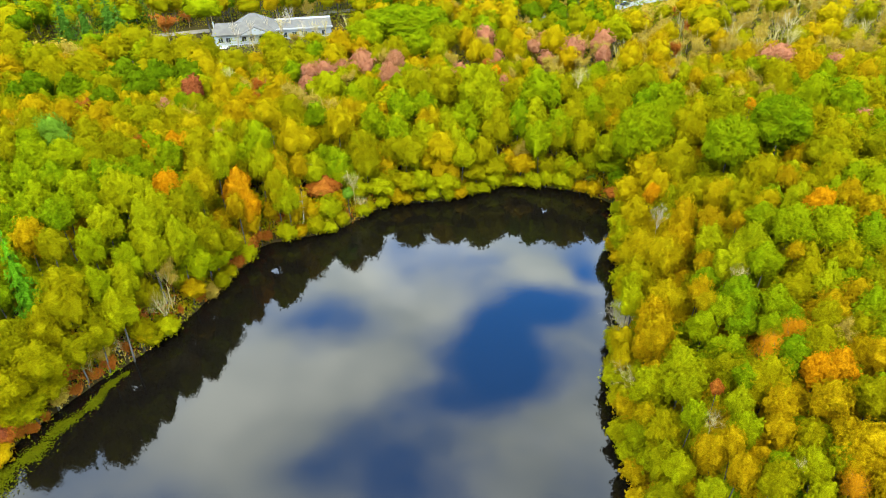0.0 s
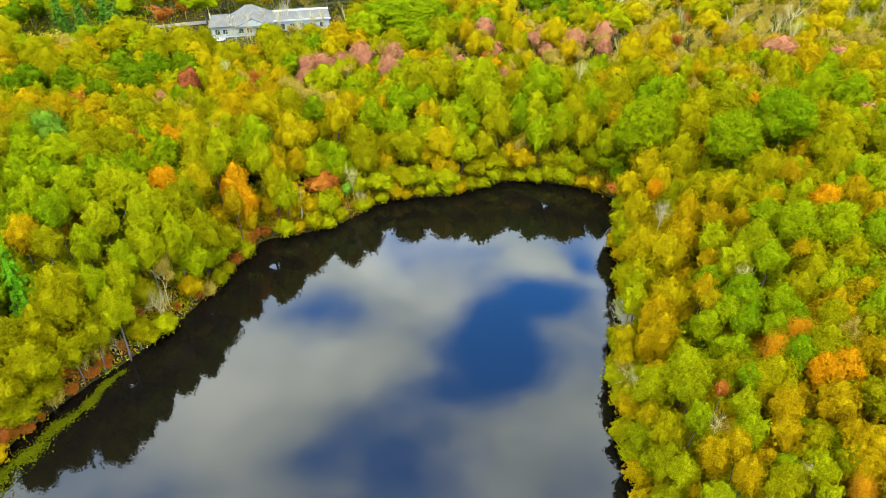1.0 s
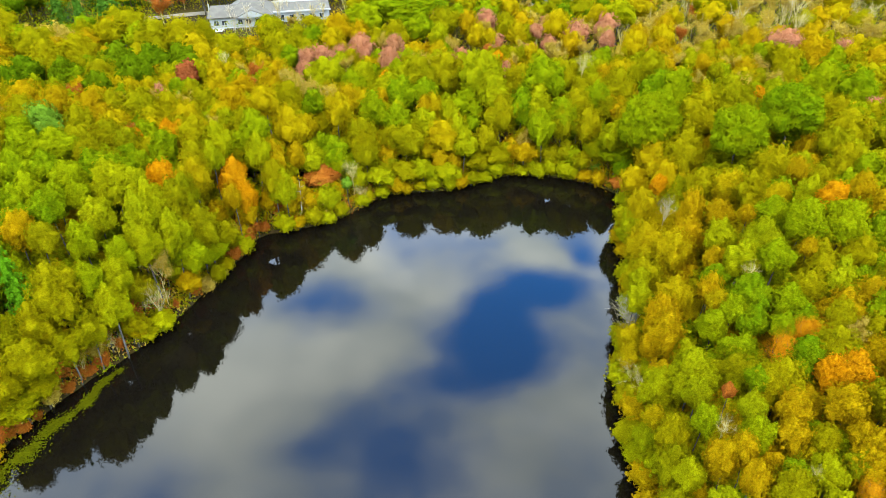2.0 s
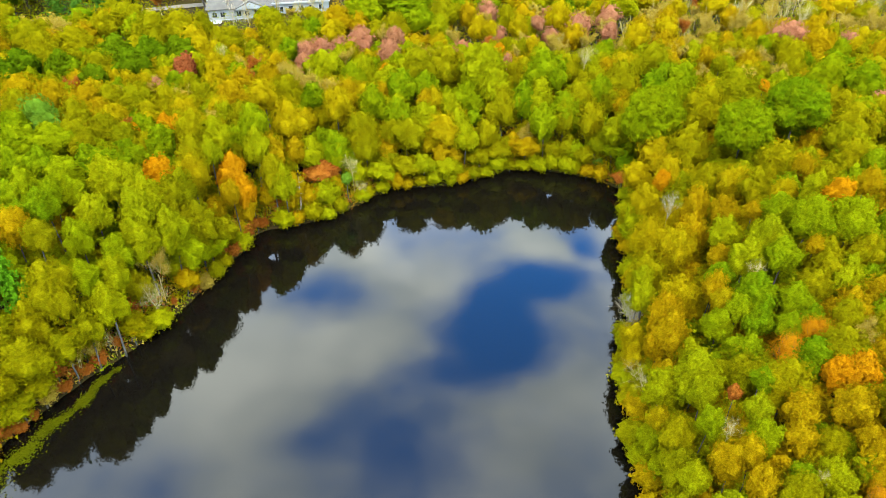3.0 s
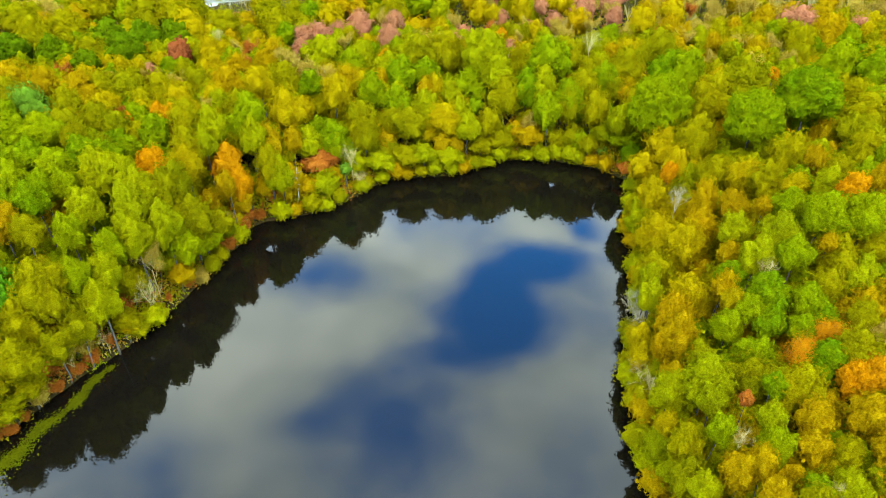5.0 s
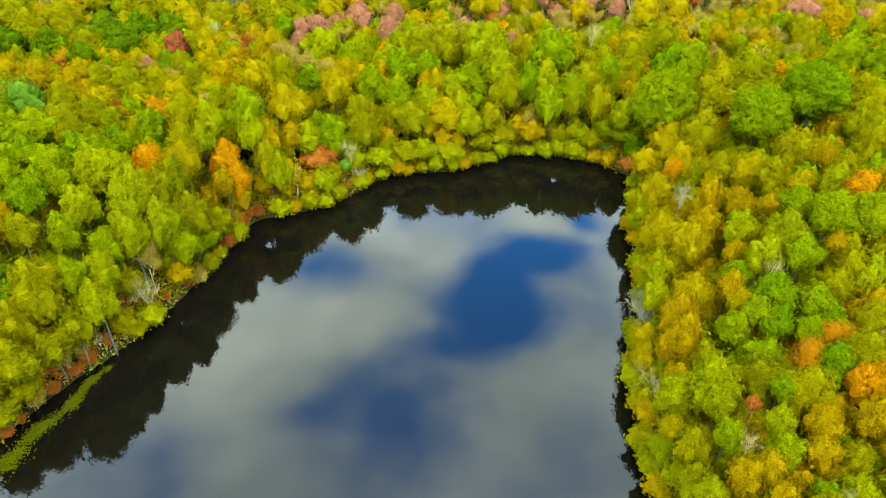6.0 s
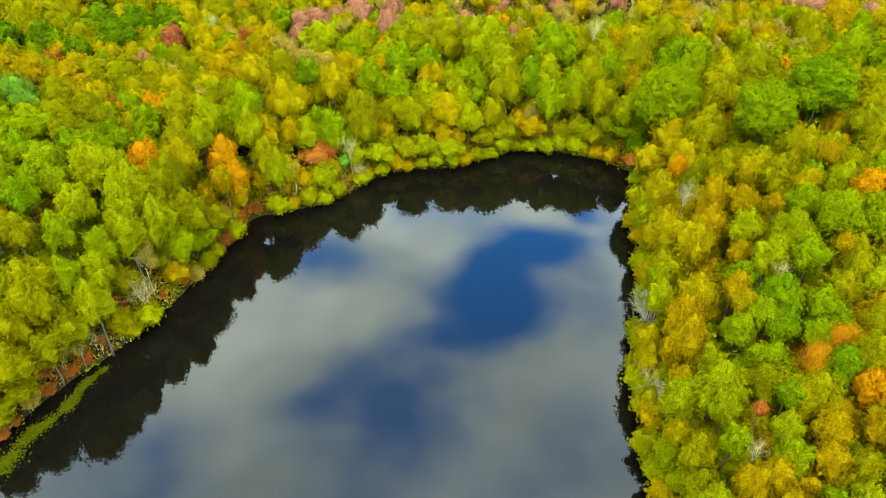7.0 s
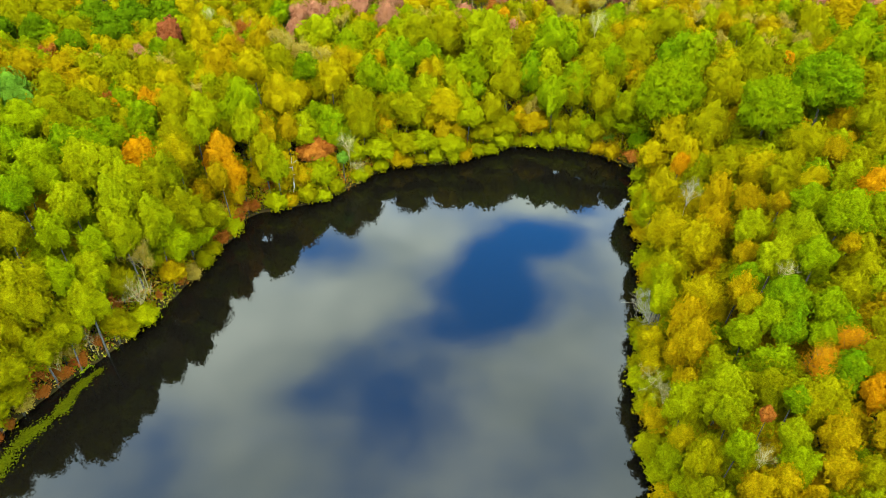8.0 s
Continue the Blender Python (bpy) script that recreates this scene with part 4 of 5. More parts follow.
plant("olive", 18.2, 184.0, 14.5, 3.6)
plant("tan", 4.2, 170.9, 14.4, 3.4)
plant("yellow", 10.0, 173.5, 14.2, 3.1)
plant("yellow", 13.0, 170.9, 13.7, 2.3)
plant("lime", 0.5, 175.1, 14.2, 3.1)
plant("yellow", 0.7, 159.3, 13.8, 2.3)
plant("haze", -0.2, 154.3, 14.0, 2.8)
plant("russet", 13.0, 163.5, 14.3, 3.3)
plant("pink", 3.7, 150.5, 13.6, 2.0)
plant("haze", 10.3, 154.7, 14.2, 3.1)
plant("orange", 14.4, 153.7, 13.3, 1.4)
plant("pink", 14.5, 146.4, 13.2, 1.3)
plant("yellow", 20.3, 174.9, 14.2, 3.1)
plant("pink", 25.5, 175.1, 13.6, 1.9)
plant("yellow", 31.2, 183.5, 14.9, 4.4)
plant("haze", 27.9, 167.6, 14.5, 3.7)
plant("haze", 34.7, 174.1, 14.4, 3.5)
plant("tan", 39.6, 185.1, 14.7, 4.0)
plant("yellow", 44.3, 191.7, 14.3, 3.3)
plant("pink", 41.5, 168.2, 13.8, 2.4)
plant("haze", 43.0, 179.1, 14.7, 3.9)
plant("haze", 36.0, 165.9, 14.3, 3.3)
plant("gold", 49.8, 171.0, 14.4, 3.4)
plant("yellow", 47.5, 162.8, 14.9, 4.3)
plant("haze", 43.0, 158.9, 14.3, 3.2)
plant("haze", 29.4, 159.7, 14.3, 3.2)
plant("haze", 20.6, 164.8, 14.1, 2.9)
plant("haze", 17.6, 154.8, 13.8, 2.4)
plant("olive", 8.6, 148.0, 14.0, 2.7)
plant("gold", 3.5, 144.6, 14.1, 3.0)
plant("gold", 11.2, 145.5, 13.9, 2.6)
plant("gold", 58.4, 177.9, 14.4, 3.5)
plant("haze", 69.3, 177.8, 15.3, 5.1)
plant("haze", 80.2, 183.0, 15.8, 6.0)
plant("haze", 54.2, 156.8, 14.8, 4.2)
plant("russet", 62.2, 175.1, 13.9, 2.5)
plant("haze", 60.8, 162.6, 14.5, 3.6)
plant("gold", 51.9, 158.3, 14.3, 3.2)
plant("gold", 58.2, 148.1, 13.6, 2.0)
plant("haze", 56.0, 141.6, 14.1, 2.9)
plant("olive", 59.4, 141.7, 13.5, 1.8)
plant("tan", 66.2, 153.3, 14.6, 3.8)
plant("tan", 72.2, 151.5, 14.9, 4.4)
plant("gold", 76.4, 165.4, 14.5, 3.7)
plant("pink", 83.5, 164.3, 14.9, 4.4)
plant("bare", 93.5, 179.3, 16.1, 3.6)
plant("haze", 104.5, 180.1, 15.7, 5.9)
plant("haze", 113.7, 180.6, 15.8, 5.9)
plant("gold", 88.4, 158.3, 14.8, 4.3)
plant("olive", 78.3, 150.7, 14.4, 3.4)
plant("tan", 71.2, 140.7, 14.1, 2.9)
plant("oak", 90.0, 151.5, 14.0, 2.7)
plant("oak", 81.2, 138.1, 15.4, 5.4)
plant("oak", 74.3, 132.1, 14.2, 3.1)
plant("olive", 88.0, 135.5, 15.4, 5.3)
plant("gold", 97.2, 149.8, 14.7, 4.1)
plant("olive", 100.8, 150.9, 14.2, 3.1)
plant("tan", 64.1, 138.0, 13.9, 2.5)
plant("pink", 80.9, 120.2, 13.7, 2.3)
plant("pink", 83.4, 119.4, 13.6, 2.0)
plant("yellow", 75.6, 120.3, 13.4, 1.7)
plant("white", 23.6, 71.2, 5.2, 3.3)
plant("white", 23.8, 73.6, 5.0, 3.4)
plant("white", 23.8, 72.4, 7.5, 3.8)
plant("white", 24.1, 75.0, 6.0, 3.0)
plant("bare", 22.5, 60.6, 7.0, 3.2)
plant("olive", 27.5, 119.8, 13.0, 3.4)
plant("lime", 31.6, 117.2, 11.5, 3.0)
plant("oak", 23.5, 122.5, 14.5, 3.6)
plant("olive", 12.0, 124.0, 14.5, 3.6)
plant("lime", 4.0, 119.5, 12.5, 3.2)
plant("oak", -18.5, 112.0, 12.0, 3.2)
plant("olive", -14.0, 115.0, 12.5, 3.3)
plant("lime", -22.0, 109.5, 11.5, 3.0)
plant("tan", -107.7, 197.0, 13.5, 6.2)
plant("conifer", -118.6, 223.9, 17.0, 4.7)
plant("conifer", -106.6, 213.1, 18.0, 4.5)
plant("conifer", -102.5, 220.1, 18.0, 5.0)
plant("conifer", -95.3, 211.9, 16.0, 4.5)
plant("oak", -77.8, 236.8, 13.5, 7.6)
plant("russet", -87.9, 227.3, 13.5, 5.9)
plant("olive", -137.1, 227.0, 13.5, 9.1)
plant("bigoak", -9.8, 200.8, 17.0, 11.2)
plant("oak", -18.0, 198.4, 13.5, 5.2)
plant("oak", -0.8, 213.8, 13.5, 8.0)
plant("yellow", -47.6, 197.5, 9.0, 4.3)
plant("yellow", -27.9, 198.1, 10.0, 4.6)
plant("olive", 81.7, 210.1, 13.5, 5.5)
plant("gold", 85.9, 230.3, 13.5, 8.4)
plant("bare", 87.9, 201.6, 14.0, 7.6)
plant("bare", 107.6, 208.3, 14.0, 6.8)
plant("lime", 52.4, 198.8, 13.5, 5.9)
plant("yellow", 59.2, 206.1, 13.5, 5.7)
plant("gold", 16.3, 222.0, 13.5, 7.6)
plant("gold", -56.8, 245.5, 13.5, 3.9)
plant("white", 107.9, 212.1, 12.0, 2.1)
plant("white", -61.5, 214.9, 10.0, 3.5)
plant("white", -58.5, 219.5, 12.0, 3.2)
plant("bare", -50.0, 225.1, 13.0, 4.0)
plant("white", -48.6, 234.4, 13.0, 3.8)
plant("bare", -28.5, 223.6, 13.0, 4.3)
plant("bare", -38.6, 222.1, 11.0, 3.6)
plant("lime", -48.1, 202.4, 10.0, 4.7)
plant("white", -48.0, 218.8, 12.0, 3.2)
plant("bare", -41.3, 215.2, 11.0, 3.5)
plant("olive", -37.3, 211.2, 7.0, 3.8)
plant("bare", -54.4, 206.4, 9.0, 2.4)
plant("bare", -35.3, 223.7, 12.0, 3.6)
plant("haze", -44.3, 215.9, 8.0, 3.5)


# ---- woodland between them ----
def zone_kind(x, y, gap):
    """What grows where: the mix of species over the woods."""
    u = rng.random()

    def pick(*pairs):
        total = sum(w for _, w in pairs)
        v = u * total
        for kind, w in pairs:
            v -= w
            if v <= 0:
                return kind
        return pairs[-1][0]

    if y > 235 and x < -85:
        return pick(("oak", 4), ("olive", 3), ("russet", 1), ("conifer", 2))
    if y > 168 and x > 60:
        return pick(("bare", 4), ("haze", 6), ("tan", 4), ("olive", 2), ("gold", 1), ("russet", 1), ("yellow", 0.7))
    if y > 162 and y < 200 and x > -60:
        return pick(("haze", 4), ("pink", 2), ("russet", 1.5), ("bare", 1), ("gold", 1.5), ("yellow", 1.5), ("olive", 1.5))
    if y >= 200:
        return pick(("deepoak", 4), ("oak", 2), ("olive", 4), ("yellow", 1.5), ("gold", 1.5), ("haze", 3), ("bare", 1), ("lime", 1))
    if -62 < x < 6 and 104 < y < 165:
        return pick(("olive", 3), ("lime", 3), ("yellow", 2.2), ("oak", 2), ("gold", 1.5))
    if x < -25:
        if y > 118:
            return pick(("olive", 5), ("gold", 3), ("oak", 2), ("yellow", 1), ("tan", 0.5))
        return pick(("oak", 7), ("olive", 3.5), ("lime", 1), ("gold", 0.7))
    if x > 18 and y < 115:
        if gap < 14:
            return pick(("yellow", 3), ("lime", 4), ("olive", 3), ("gold", 2))
        return pick(("oak", 5), ("olive", 4), ("gold", 3), ("lime", 2))
    return pick(("oak", 2.5), ("olive", 5), ("lime", 2.5), ("yellow", 1.5), ("gold", 1.2))


def height_limit(x, y):
    """Open ground and low growth round the house, the lane and the road."""
    limit = 99.0
    if -86 < x < -26 and 185 < y < 246:
        limit = min(limit, (222 - y) * 0.25 - 1.6)
    if -130 < x < -70 and 200 < y < 252:
        limit = min(limit, (238 + (x + 90) * 0.35 - y) * 0.26 if y < 243 + (x + 90) * 0.35 else 99)
    if 58 < x < 100 and 225 < y < 300:
        line = 266 + (x - 68) * 0.62
        limit = min(limit, (line - y) * 0.23 if y < line + 5 else 99)
    return limit


def canopy(x, y, gap):
    """How high the trees stand: low along the shore, higher inland, most on the two long sides."""
    top = 18.0 if y < 118 and abs(x + 8) > 30 else 14.5
    return min(top, 8.0 + 0.55 * gap)


def candidates(x0, x1, y0, y1, step):
    """Jittered places, in view of the pond."""
    out = []
    rows = int((y1 - y0) / step)
    for i in range(rows):
        y = y0 + (i + 0.5) * step
        cols = int((x1 - x0) / step)
        for j in range(cols):
            x = x0 + (j + 0.5 + 0.5 * (i % 2)) * step
            out.append((x + rng.uniform(-0.38, 0.38) * step, y + rng.uniform(-0.38, 0.38) * step))
    return np.array(out)


def wood_places(spots, low, high, pack=0.5):
    gaps = shore_gap(spots[:, 0], spots[:, 1])
    for (x, y), gap in zip(spots, gaps):
        if gap < 2.0 or abs(x) > 0.63 * y + 24 or height_limit(x, y) < 1.3:
            continue
        r = rng.uniform(low, high)
        taken = np.array(STANDING)
        near = np.hypot(taken[:, 0] - x, taken[:, 1] - y)
        if np.any(near < pack * (taken[:, 2] + r)):
            continue
        yield x, y, gap, r


def shore_kind(x, y):
    if x < -40 and y < 72:
        return ("rustbush", "tanbush", "olivebush", "olivebush", "yellowbush")[int(rng.integers(5))]
    if x < -25:
        return ("olivebush", "olivebush", "limebush", "yellowbush", "tanbush", "rustbush")[int(rng.integers(6))]
    if x > 20:
        return ("limebush", "limebush", "yellowbush", "olivebush")[int(rng.integers(4))]
    return ("olivebush", "limebush", "olivebush", "limebush", "yellowbush")[int(rng.integers(5))]


ahead = np.roll(SHORE, -1, 0) - SHORE
outward = unit(np.stack((-ahead[:, 1], ahead[:, 0]), axis=1))
walked, due = 0.0, 0.0
for (x, y), (ox, oy), (ax, ay) in zip(SHORE, outward, ahead):
    walked += math.hypot(ax, ay)
    if walked < due or y < 36:
        continue
    due = walked + rng.uniform(1.2, 2.0)
    for row in range(2):
        out = rng.uniform(-0.6, 0.3) if row == 0 else rng.uniform(2.0, 4.4)
        bx, by = x + ox * out + rng.uniform(-0.6, 0.6), y + oy * out
        taken = np.array(STANDING)
        if row == 0 and all(math.hypot(bx - a, by - b) > 1.7 for a, b in BRIGHT) or row == 1 and np.min(np.hypot(taken[:, 0] - bx, taken[:, 1] - by) - 0.3 * taken[:, 2]) > 0.45:
            if row == 0 and bx < -40 and by < 68:
                bx += 0.2
            plant(shore_kind(bx, by), bx, by, rng.uniform(2.2, 4.4) + row * 2.0, rng.uniform(1.5, 2.4) + row * 0.4 + (0.5 if bx < -38 and by < 72 else 0))


inner = candidates(-130, 130, 30, 118, 3.1)
outer = candidates(-130, 130, 118, 165, 4.2)
for x, y, gap, r in wood_places(np.concatenate((inner, outer)), 2.4, 3.8, 0.38):
    plant(zone_kind(x, y, gap), x, y, canopy(x, y, gap) - rng.uniform(1.5, 3.5), r)


# lower growth under and between the trees
for x, y, gap, r in wood_places(candidates(-90, 80, 34, 136, 3.0), 1.9, 2.9, 0.25):
    if x < -25:
        kind = ("young_olive", "young_olive", "young_oak", "young_gold")[int(rng.integers(4))]
    else:
        kind = ("young_olive", "young_lime", "young_oak", "young_gold")[int(rng.integers(4))]
    if gap < 30 and y < 134:
        plant(kind, x, y, canopy(x, y, gap) * rng.uniform(0.45, 0.8), r)


# a second storey under the tall trees of the east bank
for x, y, gap, r in wood_places(candidates(20, 68, 34, 84, 2.6), 1.8, 2.6, 0.17):
    kind = ("lime", "oak", "gold", "yellow")[int(rng.integers(4))]
    plant(kind, x, y, canopy(x, y, gap) * rng.uniform(0.5, 0.72), r)


# ---- undergrowth, one body ----
def undergrowth():
    spots = candidates(-125, 125, 36, 168, 2.3)
    edge = candidates(-56, 40, 36, 128, 1.1)
    edge_gap = shore_gap(edge[:, 0], edge[:, 1])
    spots = np.concatenate((spots, edge[(edge_gap > 0.7) & (edge_gap < 4.5)]))
    gaps = shore_gap(spots[:, 0], spots[:, 1])
    spots = spots[(gaps > 0.7) & (np.abs(spots[:, 0]) < 0.7 * spots[:, 1] + 16)]
    mats = [LEAVES[k] for k in ("olive", "oak", "gold", "tan", "rust")]
    spread = candidates(-200, 200, 168, 300, 3.6)
    spread = spread[[height_limit(a, b) > 0.5 for a, b in spread]]
    near_count = len(spots)
    spots = np.concatenate((spots, spread[np.abs(spread[:, 0]) < 0.7 * spread[:, 1] + 10]))
    own = np.concatenate((np.repeat(np.arange(near_count), 60), np.repeat(np.arange(near_count, len(spots)), 40)))
    tall, wide = rng.uniform(1.0, 3.4, len(spots)), rng.uniform(1.1, 1.9, len(spots))
    inland = np.clip(shore_gap(spots[:, 0], spots[:, 1]) / 12, 0, 1)
    tall += inland * rng.uniform(3.0, 8.0, len(spots))
    wide[near_count:] *= 1.5
    w = sphere_ways(len(own), rng, 0.0)
    foot = heights(spots[:, 0], spots[:, 1])
    at = np.stack((spots[own, 0] + w[:, 0] * wide[own], spots[own, 1] + w[:, 1] * wide[own], foot[own] + w[:, 2] * tall[own] * rng.uniform(0.5, 1.0, len(own))), axis=1)
    verts, tris, normals = leaves(at, w, np.where(own < near_count, 0.19, 0.3), rng, 0.8)
    data = mesh_of("undergrowth", verts, [], tris)
    for mat in mats:
        data.materials.append(mat)
    kinds = rng.choice(5, len(spots), p=(0.36, 0.24, 0.16, 0.14, 0.10))
    kinds[near_count:] = rng.choice(2, len(spots) - near_count)
    data.polygons.foreach_set("material_index", kinds[own].astype(np.int32))
    tagged(new("undergrowth", data), "tangled low undergrowth of green, tan and rusty leaves", "undergrowth", kind="stuff")


undergrowth()


# ---- far woods, one body of trees ----
def far_woods(name, spots, label):
    bodies, tints, slots, tri_slots, mats = [], [], [], [], []
    for x, y, gap, r in wood_places(spots, 3.2, 5.2):
        kind = zone_kind(x, y, gap)
        crown_kind, leaf, bark = SPECIES[kind][:3]
        a, tall, tint = rng.uniform(0, 6.28), min(rng.uniform(9.5, 14.0), height_limit(x, y)), rng.random()
        if tall < 6:
            crown_kind, r = "bush", min(r, 1.0 + tall * 0.5)
        pool = POOL[(crown_kind, "far")]
        for data, mat in zip(pool[int(rng.integers(len(pool)))], (FAR_LEAVES[leaf], bark)):
            if data is None:
                continue
            v = np.empty(len(data.vertices) * 3, np.float32)
            data.vertices.foreach_get("co", v)
            loops = np.empty(len(data.loops), np.int32)
            data.loops.foreach_get("vertex_index", loops)
            n_tri = 4 * len(data.polygons) - len(loops)
            q, tri = loops[:len(loops) - 3 * n_tri].reshape(-1, 4), loops[len(loops) - 3 * n_tri:].reshape(-1, 3)
            corner = np.empty(len(loops) * 3, np.float32)
            data.corner_normals.foreach_get("vector", corner)
            nrm = np.zeros((len(data.vertices), 3), np.float32)
            nrm[loops] = corner.reshape(-1, 3)
            nrm = unit(nrm / (r, r, tall))
            nrm = np.stack((nrm[:, 0] * math.cos(a) - nrm[:, 1] * math.sin(a), nrm[:, 0] * math.sin(a) + nrm[:, 1] * math.cos(a), nrm[:, 2]), axis=1)
            v = np.maximum(v.reshape(-1, 3), (-9, -9, -0.05)) * (r, r, tall)
            v = np.stack((x + v[:, 0] * math.cos(a) - v[:, 1] * math.sin(a), y + v[:, 0] * math.sin(a) + v[:, 1] * math.cos(a), v[:, 2] + 0.6), axis=1)
            if mat not in mats:
                mats.append(mat)
            bodies.append((v, q, tri, nrm.astype(float)))
            tints.append(np.full(len(v), tint, np.float32))
            slots.append(np.full(len(q), mats.index(mat), np.int32))
            tri_slots.append(np.full(len(tri), mats.index(mat), np.int32))
        STANDING.append((x, y, r))
    verts, quads, tris, normals = joined(bodies)
    data = mesh_of(name, verts, quads, tris, True)
    for mat in mats:
        data.materials.append(mat)
    data.polygons.foreach_set("material_index", np.concatenate(slots + tri_slots))
    data.attributes.new("tint", "FLOAT", "POINT").data.foreach_set("value", np.concatenate(tints))
    data.normals_split_custom_set_from_vertices(normals)
    return tagged(new(name, data), label, "woodland", kind="stuff")


far_woods("far_woods", candidates(-200, 200, 165, 284, 5.4), "distant autumn woods, green, gold, tan and leafless")


# ---- weed, dead trunk, house, lane, road ----
def weed_bed():
    """A floating belt of pond weed along the west bank."""
    line = np.array([(-49.0, 45.5), (-48.1, 50.5), (-46.4, 55.3), (-44.2, 59.6), (-42.6, 63.6), (-41.4, 67.2)])
    t = rng.uniform(0, len(line) - 1.001, 11000)
    k = t.astype(int)
    f = (t - k)[:, None]
    wide = np.interp(t, (0, 1, 3, 5), (2.6, 1.6, 0.85, 0.45))
    clump = 0.6 + 0.4 * np.sin(t * 9.0) * np.sin(t * 23.0 + 1.0)
    keep = np.sin(t * 7.3 + 1.0) + 0.6 * np.sin(t * 17.0) + rng.normal(0, 0.6, len(t)) > -0.5
    t, k, f, wide, clump = t[keep], k[keep], f[keep], wide[keep], clump[keep]
    spot = line[k] * (1 - f) + line[k + 1] * f + rng.normal(0, 1, (len(t), 2)) * (wide * clump * 0.7)[:, None] + np.column_stack((np.sin(t * 4.1) * 0.35, np.cos(t * 5.3) * 0.25))
    at = np.column_stack((spot, rng.uniform(0.02, 0.16, len(t))))
    verts, tris, normals = leaves(at, np.array((0, 0, 1.0)) + np.zeros((len(t), 3)), 0.13, rng, 0.5)
    verts[:, 2] = np.maximum(verts[:, 2], 0.01)
    data = mesh_of("water_weed", verts, [], tris)
    data.materials.append(LEAVES["weed"])
    tagged(new("water_weed", data), "belt of yellow-green floating pond weed by the bank", "water plants", kind="stuff")


weed_bed()


def part(name, verts, quads, mat, parent, tris=(), label=""):
    data = mesh_of(name, verts, quads, tris)
    data.materials.append(mat)
    ob = new(name, data)
    ob.parent = parent
    return tagged(ob, label) if label else ob


def box(x0, x1, y0, y1, z0, z1):
    verts = np.array([(x, y, z) for z in (z0, z1) for x, y in ((x0, y0), (x1, y0), (x1, y1), (x0, y1))], float)
    return verts, np.array([(3, 2, 1, 0), (4, 5, 6, 7), (0, 1, 5, 4), (1, 2, 6, 5), (2, 3, 7, 6), (3, 0, 4, 7)])


def dead_trunk(x, y, h):
    root = tagged(new("dead_tree"), "bleached dead standing trunk with broken branch stubs", "tree")
    root.matrix_basis = pose(x, y, ground_height(x, y), 0, 3, 40)
    wood = []
    limb(wood, (0, 0, -0.4), (0.3, 0.1, h), 0.16, 0.04, rng, 6, 0.012)
    trunk = part("trunk", *tubes(wood, 7), WHITE_BARK, root)
    for k in range(6):
        z = h * (0.4 + 0.09 * k)
        stub = []
        limb(stub, (0.1, 0.05, z), (0.1 + math.cos(k * 2.4) * 0.9, math.sin(k * 2.4) * 0.9, z + 0.6), 0.05, 0.02, rng, 2, 0.08)
        part("branch", *tubes(stub, 5), WHITE_BARK, root)
    return root


dead_trunk(-23.6, 102.6, 7.5)


def wall(x0, x1, y, thick, z0, z1, holes):
    """A wall along x with openings (x0, x1, z0, z1) through it."""
    bodies, last = [], x0
    for a, b, c, d in holes:
        bodies += [box(last, a, y, y + thick, z0, z1), box(a, b, y, y + thick, z0, c), box(a, b, y, y + thick, d, z1)]
        last = b
    bodies.append(box(last, x1, y, y + thick, z0, z1))
    return joined(bodies)[:2]


def window(parent, a, b, y, c, d):
    """A framed window with a mullion, set in an opening."""
    frame_part = part("window", *joined([box(a - 0.1, a, y - 0.05, y + 0.1, c - 0.1, d + 0.1), box(b, b + 0.1, y - 0.05, y + 0.1, c - 0.1, d + 0.1),
                      box(a, b, y - 0.05, y + 0.1, d, d + 0.1), box(a, b, y - 0.08, y + 0.1, c - 0.1, c), box((a + b) / 2 - 0.04, (a + b) / 2 + 0.04, y, y + 0.1, c, d)])[:2], TRIM, parent)
    part("pane", *box(a, b, y + 0.12, y + 0.15, c, d), PANE, frame_part)


def hip_roof(x0, x1, y0, y1, z, xa, xb, yr, top):
    """Four slopes to a ridge, with a soffit."""
    verts = np.array([(x0, y0, z), (x1, y0, z), (x1, y1, z), (x0, y1, z), (x0, y0, z + 0.25), (x1, y0, z + 0.25), (x1, y1, z + 0.25), (x0, y1, z + 0.25), (xa, yr, top), (xb, yr, top)], float)
    quads = [(3, 2, 1, 0), (0, 1, 5, 4), (1, 2, 6, 5), (2, 3, 7, 6), (3, 0, 4, 7), (4, 5, 9, 8), (6, 7, 8, 9)]
    return verts, np.array(quads), np.array([(5, 6, 9), (7, 4, 8)])


